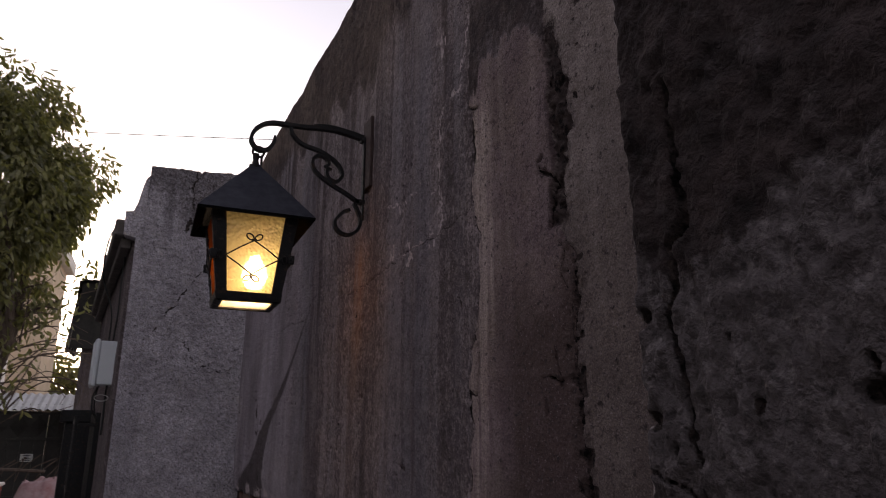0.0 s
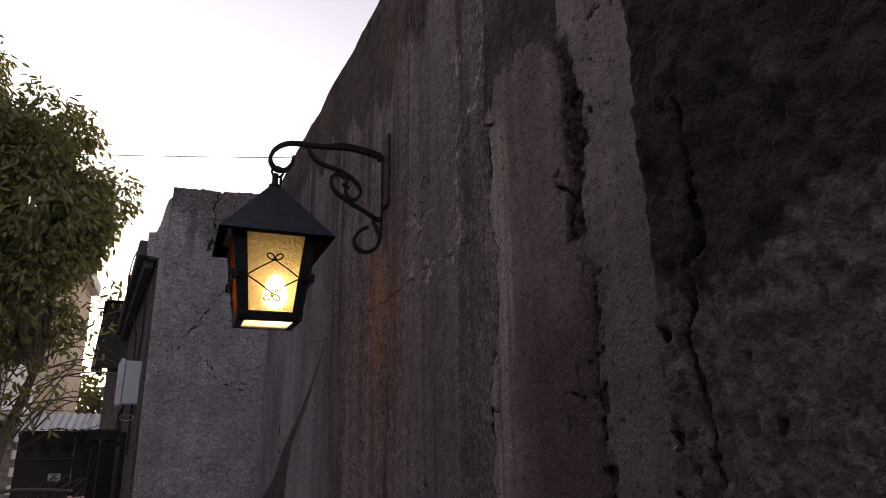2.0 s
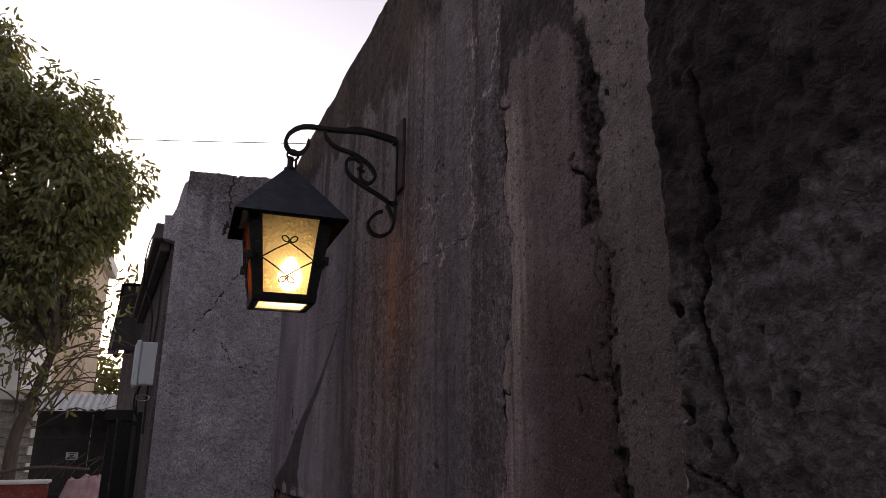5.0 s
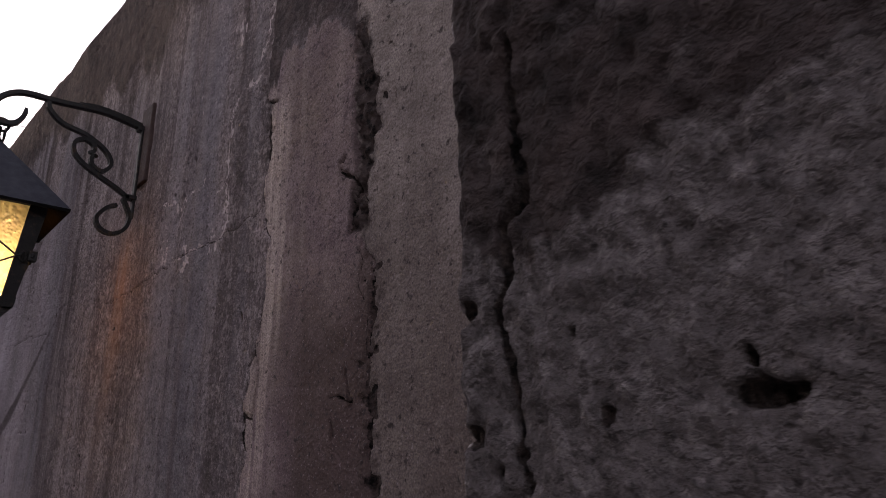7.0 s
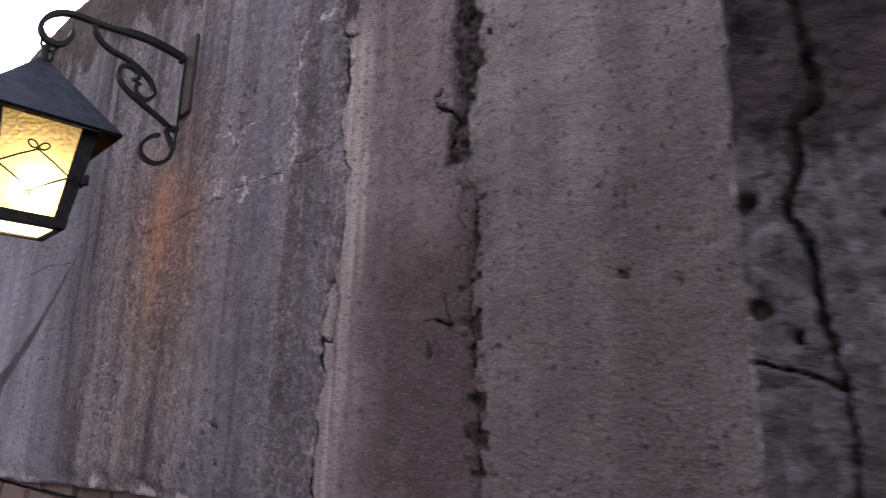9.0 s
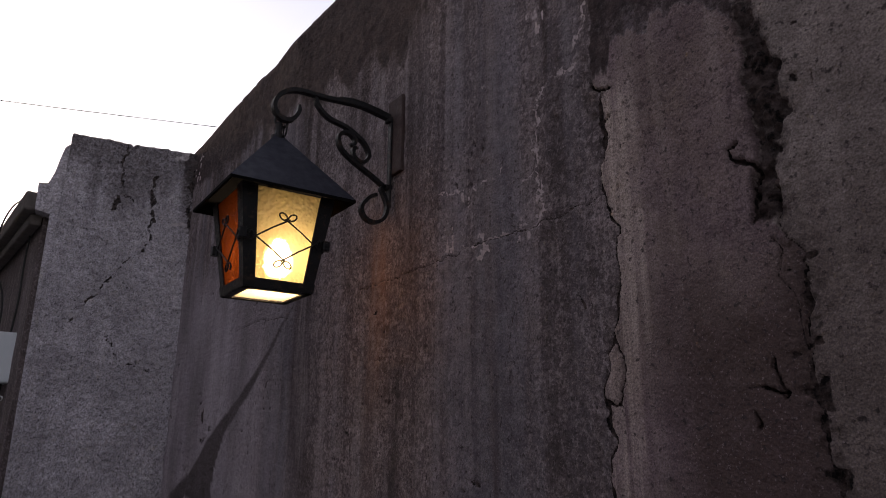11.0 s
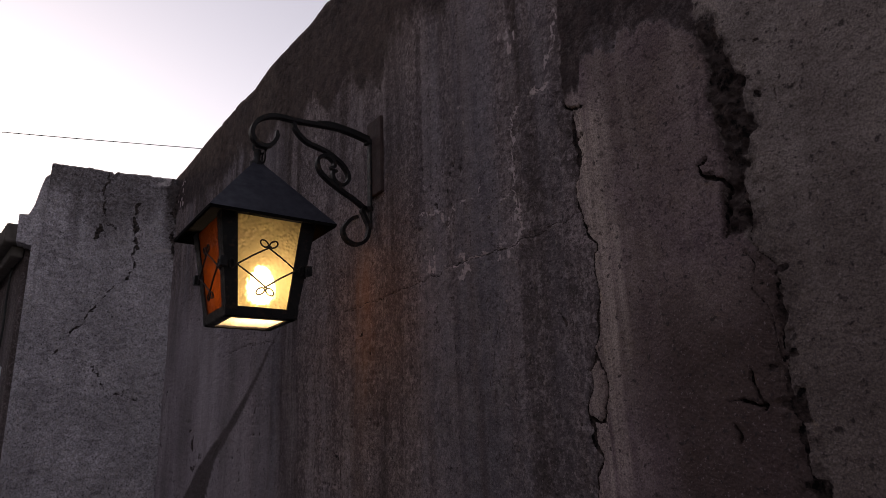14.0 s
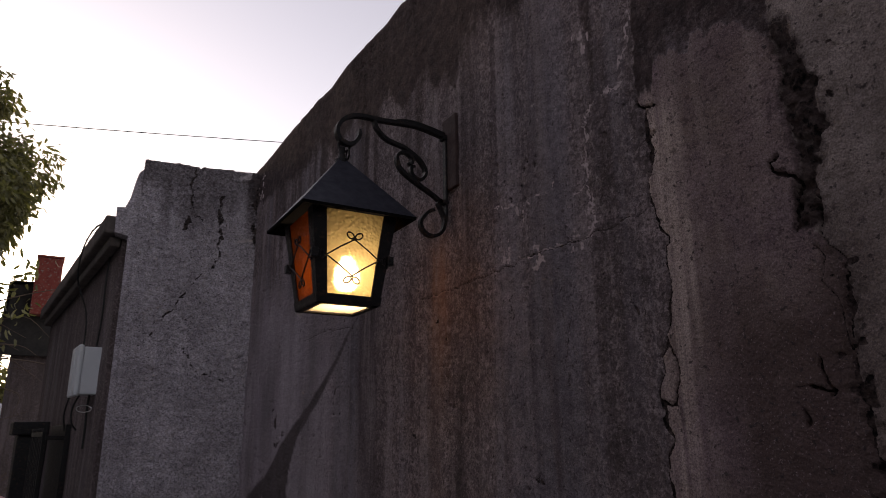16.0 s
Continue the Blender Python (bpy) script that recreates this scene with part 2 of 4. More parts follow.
    col = n.mix(n.math("MULTIPLY", n.noise(330, 3, lo=0.45, hi=0.57), 0.24 + 0.18 * dirt), col, (0.06, 0.053, 0.052))
    light = n.noise(210, 3, lo=0.60, hi=0.70)
    col = n.mix(n.math("MULTIPLY", light, min(0.45, mottle * 1.2)), col, (0.42, 0.39, 0.38))
    col = n.mix(n.math("MULTIPLY", ragged("damp", 0.3, 0.6), 0.9), col, n.mix(n.noise(32, 7), (0.010, 0.0075, 0.0072), (0.07, 0.053, 0.05)))
    col = n.mix(n.math("MULTIPLY", n.attr("rust_glow"), n.noise(1.0, 4, stretch=(22, 30, 1.5), lo=0.2, hi=0.6)), col, (0.25, 0.135, 0.062))
    col = n.mix(ragged("pale", 0.12, 0.8), col, (0.46, 0.43, 0.42))
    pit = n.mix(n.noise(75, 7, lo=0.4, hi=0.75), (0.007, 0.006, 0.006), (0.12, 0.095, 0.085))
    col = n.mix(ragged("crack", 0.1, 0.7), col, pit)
    n.colour(n.mix(1.0, col, tone_of, "MULTIPLY"))
    n.bump((n.noise(42, 5), 0.7, coarse), (n.noise(190, 4), grain, 0.0016), (n.noise(620, 2), 0.3 * grain, 0.0006), (rag, 0.35, 0.002))
    return n.mat


def simple(name, a, b, scale=12.0, roughness=0.7, metallic=0.0, bump=0.3, bump_scale=120.0, specular=0.3, stretch=None, worn=None):
    n = Nodes(name, roughness, metallic, specular)
    col = n.mix(n.noise(scale, 5, stretch=stretch), a, b)
    if worn:
        col = n.mix(n.noise(scale * 2.3, 6, lo=0.56, hi=0.66), col, worn)
    n.colour(col)
    n.rough(n.ramp(n.noise(scale * 3, 3), 0, 1, max(0.05, roughness - 0.12), min(1, roughness + 0.12)))
    if bump:
        n.bump((n.noise(bump_scale, 4), bump, 0.002))
    return n.mat


PLASTER = aged_plaster("weathered_plaster", (0.18, 0.163, 0.162), (0.36, 0.328, 0.325), streak=0.85, grain=0.8, coarse=0.005, mottle=0.45)
PLASTER_NEAR = aged_plaster("rough_near_plaster", (0.098, 0.089, 0.088), (0.142, 0.13, 0.128), streak=0.05, grain=1.0, coarse=0.010, mottle=0.16, dirt=0.3, tone_of=(1.0, 0.91, 0.93))
PLASTER_PIER = aged_plaster("roughcast_pier", (0.50, 0.49, 0.51), (0.78, 0.77, 0.80), streak=0.15, grain=1.0, coarse=0.022, mottle=0.95, dirt=0.4, tone_of=(1.0, 0.93, 0.97))
PLASTER_NEXT = aged_plaster("neighbour_render", (0.11, 0.10, 0.095), (0.17, 0.155, 0.145), streak=0.5)
BRICK = Nodes("old_brick", 0.9)
BRICK.colour(BRICK.mix(BRICK.noise(30, 5), BRICK.mix(BRICK.random(), (0.13, 0.05, 0.04), (0.22, 0.1, 0.075)), (0.17, 0.15, 0.14))).bump((BRICK.noise(80, 4), 0.5, 0.004))
BRICK = BRICK.mat
MORTAR = simple("mortar", (0.1, 0.09, 0.085), (0.17, 0.155, 0.145), 30, 0.95)
IRON = simple("black_painted_iron", (0.007, 0.0065, 0.0075), (0.014, 0.0125, 0.0135), 25, 0.55, 0.2, 0.25, 220, worn=(0.035, 0.022, 0.016))
ROOF_IRON = simple("dark_sheet_metal", (0.018, 0.019, 0.029), (0.032, 0.033, 0.046), 14, 0.55, 0.3, 0.12, 60)
# near-black iron: the shade under the lantern roof is put into its colour
ROOF_SHADE = simple("shaded_roof_iron", (0.004, 0.004, 0.004), (0.008, 0.007, 0.007), 20, 0.95, 0.0, 0.1, 100, specular=0.03)
RUST_PLATE = simple("rusty_plate", (0.036, 0.021, 0.020), (0.07, 0.042, 0.038), 30, 0.8)
CONCRETE_DARK = simple("blackened_coping", (0.06, 0.05, 0.046), (0.12, 0.10, 0.092), 9, 0.95, bump=0.6)
PAVING = simple("worn_paving", (0.23, 0.222, 0.212), (0.31, 0.298, 0.285), 40, 0.95, bump=0.5)
PLASTIC_BOX = simple("grey_plastic", (0.5, 0.53, 0.55), (0.58, 0.6, 0.62), 6, 0.45, bump=0.05)
CABLE = simple("black_cable", (0.012, 0.012, 0.012), (0.02, 0.02, 0.02), 30, 0.6, bump=0)
WIRE = simple("bright_wire", (0.4, 0.4, 0.4), (0.55, 0.55, 0.54), 30, 0.4, 0.8, bump=0)
RED_PAINT = simple("faded_red_render", (0.2, 0.035, 0.028), (0.3, 0.07, 0.055), 14, 0.9, worn=(0.26, 0.2, 0.18))
CLOSING = simple("street_wall_plaster", (0.16, 0.15, 0.14), (0.24, 0.22, 0.2), 2.0, 0.95)


def glass_pane(name, tint, clear_part, blur_part, blur=0.3):
    """Rolled cathedral glass: some light passes straight, some is blurred by the rolled face, the rest is scattered."""
    mat = bpy.data.materials.new(name)
    mat.use_nodes = True
    t = mat.node_tree
    t.nodes.remove(t.nodes["Principled BSDF"])
    clear, milk, shine, blurred = (t.nodes.new("ShaderNodeBsdf" + k) for k in ("Transparent", "Translucent", "Glossy", "Refraction"))
    clear.inputs[0].default_value = milk.inputs[0].default_value = blurred.inputs[0].default_value = (*tint, 1)
    shine.inputs["Roughness"].default_value = 0.2
    blurred.inputs["Roughness"].default_value, blurred.inputs["IOR"].default_value = blur, 1.12
    grain, bump = t.nodes.new("ShaderNodeTexVoronoi"), t.nodes.new("ShaderNodeBump")
    grain.inputs["Scale"].default_value = 120
    grain.feature = "SMOOTH_F1"
    coord = t.nodes.new("ShaderNodeTexCoord")
    t.links.new(coord.outputs["Object"], grain.inputs["Vector"])
    bump.inputs["Strength"].default_value, bump.inputs["Distance"].default_value = 1.0, 0.004
    t.links.new(grain.outputs["Distance"], bump.inputs["Height"])
    for k in (milk, shine, blurred):
        t.links.new(bump.outputs[0], k.inputs["Normal"])
    last = milk.outputs[0]
    for share, other in ((blur_part, blurred), (clear_part, clear), (0.05, shine)):
        m = t.nodes.new("ShaderNodeMixShader")
        m.inputs[0].default_value = share
        t.links.new(last, m.inputs[1])
        t.links.new(other.outputs[0], m.inputs[2])
        last = m.outputs[0]
    t.links.new(last, t.nodes["Material Output"].inputs[0])
    return mat


GLASS_YELLOW = glass_pane("pale_yellow_glass", (0.80, 0.70, 0.47), 0.06, 0.87, 0.52)
GLASS_AMBER = glass_pane("amber_glass", (0.48, 0.35, 0.19), 0.5, 0.3, 0.4)
# same amber glass with a darker tint, so this pane looks less lit
GLASS_AMBER_DIM = glass_pane("dimmed_amber_glass", (0.21, 0.09, 0.034), 0.25, 0.55, 0.4)
GLASS_CLEAR = glass_pane("dusty_glass", (0.86, 0.79, 0.64), 0.55, 0.3)


def glowing(name, colour, strength):
    mat = bpy.data.materials.new(name)
    mat.use_nodes = True
    b = mat.node_tree.nodes["Principled BSDF"]
    b.inputs["Emission Color"].default_value, b.inputs["Emission Strength"].default_value = (*colour, 1), strength
    return mat


BULB_GLOW = glowing("lit_bulb", (1.0, 0.88, 0.66), 17.0)

# ---- ground ----
bm = bmesh.new()
bmesh.ops.create_grid(bm, x_segments=8, y_segments=8, size=400)
ground = tagged(part("ground", bm, PAVING), "worn grey street paving", "ground", kind="structure")

# ---- the main wall ----
WALL_X = 0.783
SPALL_FAR = [(0.969, 2.2), (0.971, 2.134), (0.96, 2.094), (0.968, 2.06), (0.966, 2.031), (0.964, 1.975), (0.957, 1.95), (0.958, 1.921), (0.97, 1.901), (0.97, 1.871), (0.981, 1.836)]
SPALL_NEAR = [(0.949, 2.2), (0.945, 2.155), (0.929, 2.121), (0.925, 2.077), (0.915, 2.04), (0.909, 2.006), (0.901, 1.978), (0.921, 1.971), (0.93, 1.935), (0.943, 1.88), (0.936, 1.849), (0.926, 1.836)]
CRACK_R2 = [(0.94, 1.91), (0.942, 1.86), (0.936, 1.812), (0.92, 1.784), (0.919, 1.737), (0.919, 1.7), (0.926, 1.678), (0.935, 1.65), (0.934, 1.614), (0.926, 1.581), (0.925, 1.55), (0.923, 1.517), (0.917, 1.491), (0.9, 1.3)]
CRACK_L = [(1.259, 2.388), (1.258, 2.279), (1.26, 2.183), (1.243, 2.154), (1.243, 2.106), (1.24, 2.073), (1.254, 2.003), (1.248, 1.958), (1.24, 1.908), (1.226, 1.892), (1.236, 1.855), (1.229, 1.814), (1.235, 1.765), (1.24, 1.727), (1.244, 1.701), (1.259, 1.672), (1.267, 1.635), (1.276, 1.601), (1.269, 1.58), (1.268, 1.548), (1.257, 1.533), (1.267, 1.5), (1.28, 1.25)]
FINE = [
    [(0.992, 1.964), (1.006, 1.957), (0.996, 1.938), (0.967, 1.921), (0.962, 1.905), (0.97, 1.871), (0.981, 1.836)],
    [(0.976, 1.637), (0.969, 1.609), (0.965, 1.595), (0.97, 1.59)],
    [(0.988, 1.599), (0.965, 1.595)],
    [(1.013, 1.57), (1.011, 1.551)],
    [(1.26, 2.183), (1.248, 2.161), (1.227, 2.156), (1.217, 2.161)],
    [(1.239, 2.098), (1.224, 2.107)],
    [(1.244, 1.701), (1.231, 1.679), (1.225, 1.66), (1.226, 1.628), (1.241, 1.599), (1.257, 1.593), (1.271, 1.597)],
]
HAIR = [
    [(1.248, 1.958), (1.329, 1.953), (1.443, 1.949), (1.595, 1.949), (1.727, 1.945), (1.925, 1.944), (2.056, 1.946), (2.222, 1.951)],
    [(1.497, 1.808), (1.519, 1.742), (1.535, 1.675)],
    [(1.343, 1.825), (1.325, 1.796), (1.311, 1.757)],
    [(1.826, 1.538), (1.831, 1.35)],
    [(2.246, 1.545), (2.241, 1.455)],
    [(2.7, 1.925), (2.786, 1.932), (2.961, 1.944), (3.183, 1.927)],
    [(0.953, 1.808), (0.942, 1.785), (0.953, 1.751), (0.936, 1.717), (0.937, 1.657)],
    [(1.013, 1.602), (0.965, 1.595)],
]
PALE = [
    [(1.271, 2.401), (1.269, 2.348), (1.291, 2.322), (1.305, 2.285), (1.297, 2.237), (1.336, 2.249), (1.37, 2.252), (1.409, 2.218), (1.415, 2.175), (1.427, 2.116), (1.422, 2.077), (1.427, 2.047), (1.423, 1.98)],
    [(1.797, 2.125), (1.718, 2.099), (1.672, 2.093), (1.606, 2.084), (1.553, 2.09), (1.523, 2.098)],
    [(1.738, 1.958), (1.605, 1.945), (1.534, 1.955), (1.475, 1.955), (1.409, 1.95)],
    [(1.426, 2.059), (1.46, 2.058), (1.479, 2.051)],
]
PALE_SPOTS = [(1.65, 2.07, 0.05), (1.43, 2.0, 0.055), (1.736, 1.989, 0.04), (1.419, 2.398, 0.06), (1.47, 1.944, 0.04), (1.595, 1.936, 0.05), (1.6, 2.3, 0.04), (3.85, 2.9, 0.12)]
PATCH_TOP = [(0.9, 2.13), (0.965, 2.151), (1.003, 2.203), (1.055, 2.227), (1.107, 2.245), (1.128, 2.228), (1.163, 2.259), (1.198, 2.254), (1.225, 2.214), (1.3, 2.205)]


def wall_line(y):
    """The wall bends a little towards the street beyond the lantern."""
    return WALL_X + 0.018 * step(1.75, 2.05, y) - 0.123 * np.clip((y - 2.2) / 1.9, 0, 1) - 0.004 * step(1.0, 0.4, y)


def wall_top(y):
    return np.interp(y, [0.3, 2.415, 2.76, 3.09, 3.57, 4.02, 4.3], [3.22, 3.122, 3.088, 3.06, 3.036, 2.994, 2.975]) + 0.016 * fbm(y * 6, y * 0, 3)


us = axis((0.3, 0.7, 0.012), (0.7, 0.88, 0.006), (0.88, 1.02, 0.0022), (1.02, 1.2, 0.0032), (1.2, 1.29, 0.0022), (1.29, 1.76, 0.003), (1.76, 1.9, 0.006), (1.9, 2.7, 0.009), (2.7, 4.3, 0.016))
vs = axis((1.215, 1.36, 0.012), (1.36, 2.35, 0.003), (2.35, 3.075, 0.010))
U, V = np.meshgrid(us, vs, indexing="ij")
JY, JZ = U + 0.012 * fbm(U * 34, V * 34, 11, 6), V + 0.012 * fbm(U * 34, V * 34, 23, 6)
crack, patch, pale, damp, smear, rust_glow, brown, sand, height = (np.zeros(U.shape) for _ in range(9))
# the broken seam at the patch's near side: spalled away above, crumbling below
far_y = np.interp(JZ, [p[1] for p in SPALL_FAR[::-1]], [p[0] for p in SPALL_FAR[::-1]])
near_y = np.interp(JZ, [p[1] for p in SPALL_NEAR[::-1]], [p[0] for p in SPALL_NEAR[::-1]])
rim = np.minimum(far_y - JY, JY - near_y) + 0.006 * fbm(U * 60, V * 60, 5, 4)
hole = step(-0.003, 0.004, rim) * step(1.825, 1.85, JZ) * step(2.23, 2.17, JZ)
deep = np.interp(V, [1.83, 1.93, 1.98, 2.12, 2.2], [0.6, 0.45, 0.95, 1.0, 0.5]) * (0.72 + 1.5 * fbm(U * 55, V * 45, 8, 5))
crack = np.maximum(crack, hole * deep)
# the hole and a band round its rim are darkened through this mask
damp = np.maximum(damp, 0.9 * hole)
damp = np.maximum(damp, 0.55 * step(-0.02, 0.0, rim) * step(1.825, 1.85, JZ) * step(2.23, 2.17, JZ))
height -= 0.007 * hole * (0.8 + 1.6 * fbm(U * 70, V * 70, 9, 4))
blot = step(0.05, 0.012, line_dist(JY, JZ, [(0.872, 2.17), (0.885, 2.11), (0.893, 2.03)])[0]) * step(0.05, 0.3, fbm(U * 48, V * 36, 14))
crack, height = np.maximum(crack, 0.7 * blot), height - 0.004 * blot
d, s = line_dist(JY, JZ, CRACK_R2)
wide = 0.0014 + 0.013 * np.clip(fbm(U * 16, V * 34, 15) + 0.02, 0, 1)
gap = step(wide, wide * 0.4, d)
crack, height = np.maximum(crack, 0.8 * gap), height - 0.004 * gap
near_seam = step(0.04, 0.006, d)
rungs = step(0.68, 0.82, vnoise(U * 22, V * 62, 17)) * step(0.034, 0.012, d) * step(1.9, 1.85, V)
crack, height = np.maximum(crack, 0.75 * rungs), height - 0.003 * rungs
damp = np.maximum(damp, 0.34 * near_seam)
height -= 0.003 * near_seam * (vnoise(U * 70, V * 70, 4) > 0.5)
d, s = line_dist(JY, JZ, CRACK_L)
wide = 0.003 + 0.013 * np.clip(fbm(U * 6, V * 18, 31) + 0.10, 0, 1) * step(2.22, 2.17, V)
gap = step(wide, wide * 0.35, d) * step(2.24, 2.16, V)
crack, height = np.maximum(crack, 1.05 * gap), height - 0.005 * gap
for k, line in enumerate(FINE):
    d, s = line_dist(JY, JZ, line)
    gap = step(0.004, 0.0014, d)
    crack, height = np.maximum(crack, 0.95 * gap), height - 0.010 * gap
for k, line in enumerate(HAIR):
    d, s = line_dist(JY, JZ, line)
    gap = step(0.0036, 0.001, d)
    crack, height = np.maximum(crack, 0.62 * gap), height - 0.0025 * gap
for line in PALE:
    d, s = line_dist(JY + 0.020 * fbm(U * 75, V * 75, 41, 5), JZ + 0.014 * fbm(U * 75, V * 75, 42, 5), line)
    pale = np.maximum(pale, step(0.0052, 0.0012, d) * (0.66 + 0.9 * fbm(U * 30, V * 30, 43)))
for y0, z0, r in PALE_SPOTS:
    pale = np.maximum(pale, step(r, 0.3 * r, np.hypot(U - y0, (V - z0) * 0.8)) * step(0.14, 0.34, fbm(U * 95, V * 60, 51)))
# between the seams lies a thicker, smoother coat
left = np.interp(JZ, [p[1] for p in CRACK_L[::-1]], [p[0] for p in CRACK_L[::-1]])
right_line = SPALL_FAR[:10] + CRACK_R2[2:]
right = np.interp(JZ, [p[1] for p in right_line[::-1]], [p[0] for p in right_line[::-1]])
inside = step(left + 0.003, left - 0.003, JY) * step(right - 0.003, right + 0.003, JY)
crown = step(0.012, -0.014, V - np.interp(U, [p[0] for p in PATCH_TOP], [p[1] for p in PATCH_TOP]) + 0.05 * fbm(U * 38, V * 6, 66))
patch = inside * crown
brown = patch * 0.8 * step(0.03, 0.22, left - U + 0.16 * fbm(U * 7, V * 4, 71, 5)) * step(1.95, 1.68, V + 0.16 * fbm(U * 8, V * 6, 72, 5))
brown = np.maximum(brown, patch * 0.4 * np.clip(fbm(U * 7, V * 3, 77), 0, 1))
lime = patch * np.maximum(step(0.10, 0.035, left - U) * (0.85 + 0.6 * fbm(U * 10, V * 3, 73)), 0.0) * step(2.22, 2.1, V)
height += 0.002 * patch
craze = step(0.13, 0.02, cell_edge(U * 34 + 1.2 * fbm(U * 30, V * 30, 81), V * 26 + 1.2 * fbm(U * 30, V * 30, 82), 83)) * step(1.78, 1.9, V + 0.1 * fbm(U * 6, V * 6, 84)) * patch
height -= 0.0007 * craze
damp = np.maximum(damp, 0.52 * craze)
sand = step(right + 0.003, right - 0.003, JY)
brown = np.maximum(brown, sand * 0.42 * step(1.98, 1.62, V + 0.12 * fbm(U * 9, V * 5, 87)))
damp = np.maximum(damp, (1 - crown) * inside * step(2.75, 2.4, V) * (0.85 + 0.5 * fbm(U * 9, V * 9, 85)))
# water runs from the wall's top, ending along a slanting line
edge_line = np.interp(U, [0.3, 1.2, 1.7, 1.93, 2.4, 4.2], [2.75, 2.66, 2.62, 2.63, 2.71, 2.86])
damp = np.maximum(damp, 0.95 * step(edge_line - 0.05, edge_line + 0.05, V + 0.16 * fbm(U * 9, V * 4, 91, 6)) * (1 - sand))
runs = step(0.05, 0.4, fbm(U * 13, V * 0.7, 95)) * step(1.5, 2.6, V) * (1 - patch) * (1 - sand)
damp = np.maximum(damp, 0.66 * runs)
# orange stripe by the lantern: rust stain and painted amber lamp glow together
rust_glow = 0.6 * np.exp(-(((U - 2.095) / 0.055) ** 4)) * step(2.2, 2.0, V) * step(1.5, 1.85, V) * (0.7 + 0.6 * fbm(U * 18, V * 3, 97))
# the slanting smear of grey cement that widens towards the foot
smear_hi = np.interp(U, [2.6, 2.695, 2.76, 2.847, 3.012, 3.22, 3.361, 3.568, 3.87, 3.95], [2.01, 1.94, 1.899, 1.82, 1.712, 1.594, 1.516, 1.367, 1.228, 1.2]) + 0.01 * fbm(U * 12, V * 12, 99)
smear_lo = np.interp(U, [2.6, 2.686, 2.728, 2.822, 2.936, 3.071, 3.209, 3.28, 3.33], [2.0, 1.935, 1.899, 1.808, 1.718, 1.625, 1.525, 1.4, 1.15]) + 0.01 * fbm(U * 12, V * 12, 98)
smear = step(smear_lo - 0.006, smear_lo + 0.006, V) * step(smear_hi + 0.006, smear_hi - 0.006, V) * step(2.55, 2.6, U)
scuff = step(0.09, 0.02, line_dist(JY, JZ, [(3.44, 1.63), (3.40, 1.57), (3.47, 1.53)])[0]) * step(0.0, 0.25, fbm(U * 22, V * 22, 121))
crack = np.maximum(crack, 0.7 * scuff)
# far lower stretch: paler grey coat, lightened further to paint in skylight
skylit_ash = step(2.35, 3.1, U + 0.35 * fbm(U * 3, V * 2, 117)) * step(2.55, 2.0, V + 0.2 * fbm(U * 4, V * 3, 119))
pits = step(0.78, 0.88, vnoise(U * 70, V * 52, 101)) * step(0.42, 0.7, vnoise(U * 6, V * 6, 102)) * (1 - patch)
crack, height = np.maximum(crack, 0.55 * pits), height - 0.004 * pits
height += 0.0055 * fbm(U * 5, V * 5, 105) + 0.0022 * fbm(U * 28, V * 28, 107) * (1 - 0.6 * patch)
crumble = step(1.30, 1.22, V + 0.05 * fbm(U * 10, V * 10, 111))
height -= 0.012 * crumble
pale = np.maximum(pale, 0.7 * crumble * step(0.0, 0.2, fbm(U * 12, V * 12, 113)))


def main_place(A, B):
    top = wall_top(A)
    foot = np.interp(A, [1.8, 2.35, 2.9, 4.0], [0.058, 0.041, 0.012, 0.0])
    z = B + foot * np.clip((1.36 - B) / 0.145, 0, 1) + (top - 3.075) * np.clip((B - 2.45) / 0.625, 0, 1) + 0.012 * fbm(A * 9, A * 0, 2) * step(1.26, 1.215, B)
    round_top = 0.008 * step(3.05, 3.075, B)
    return wall_line(A) - height + round_top, A, z


wall_main = tagged(relief_wall("wall_main", us, vs, main_place, (0.3, 0, 0), PLASTER, dict(crack=crack, patch=patch, pale=pale, damp=damp, smear=smear, rust_glow=rust_glow, brown=brown, sand=sand, lime=lime, skylit_ash=skylit_ash)),
                   "tall stained grey plaster wall with long cracks and old repairs", "wall", kind="structure")

# ---- the brick foot under it ----
bm = bmesh.new()
box(bm, (0.83, 0.3, 0.0), (1.05, 4.3, 1.21))
wall_foot = tagged(part("wall_foot", bm, MORTAR), "bare old brick foot below the broken plaster edge", "wall", kind="structure")

# ---- the near wall, standing proud ----
NEAR_X, NEAR_END = 0.5, 0.464
us = axis((-1.2, -0.1, 0.02), (-0.1, 0.28, 0.003), (0.28, 0.40, 0.0024), (0.40, 0.464, 0.0015))
vs = axis((0.0, 1.2, 0.04), (1.2, 1.36, 0.008), (1.36, 1.42, 0.003), (1.42, 1.72, 0.002), (1.72, 1.85, 0.003), (1.85, 2.2, 0.008), (2.2, 3.4, 0.03))
U, V = np.meshgrid(us, vs, indexing="ij")
JY, JZ = U + 0.004 * fbm(U * 110, V * 110, 211, 5), V + 0.004 * fbm(U * 110, V * 110, 223, 5)
ncrack, ndamp, nheight = (np.zeros(U.shape) for _ in range(3))
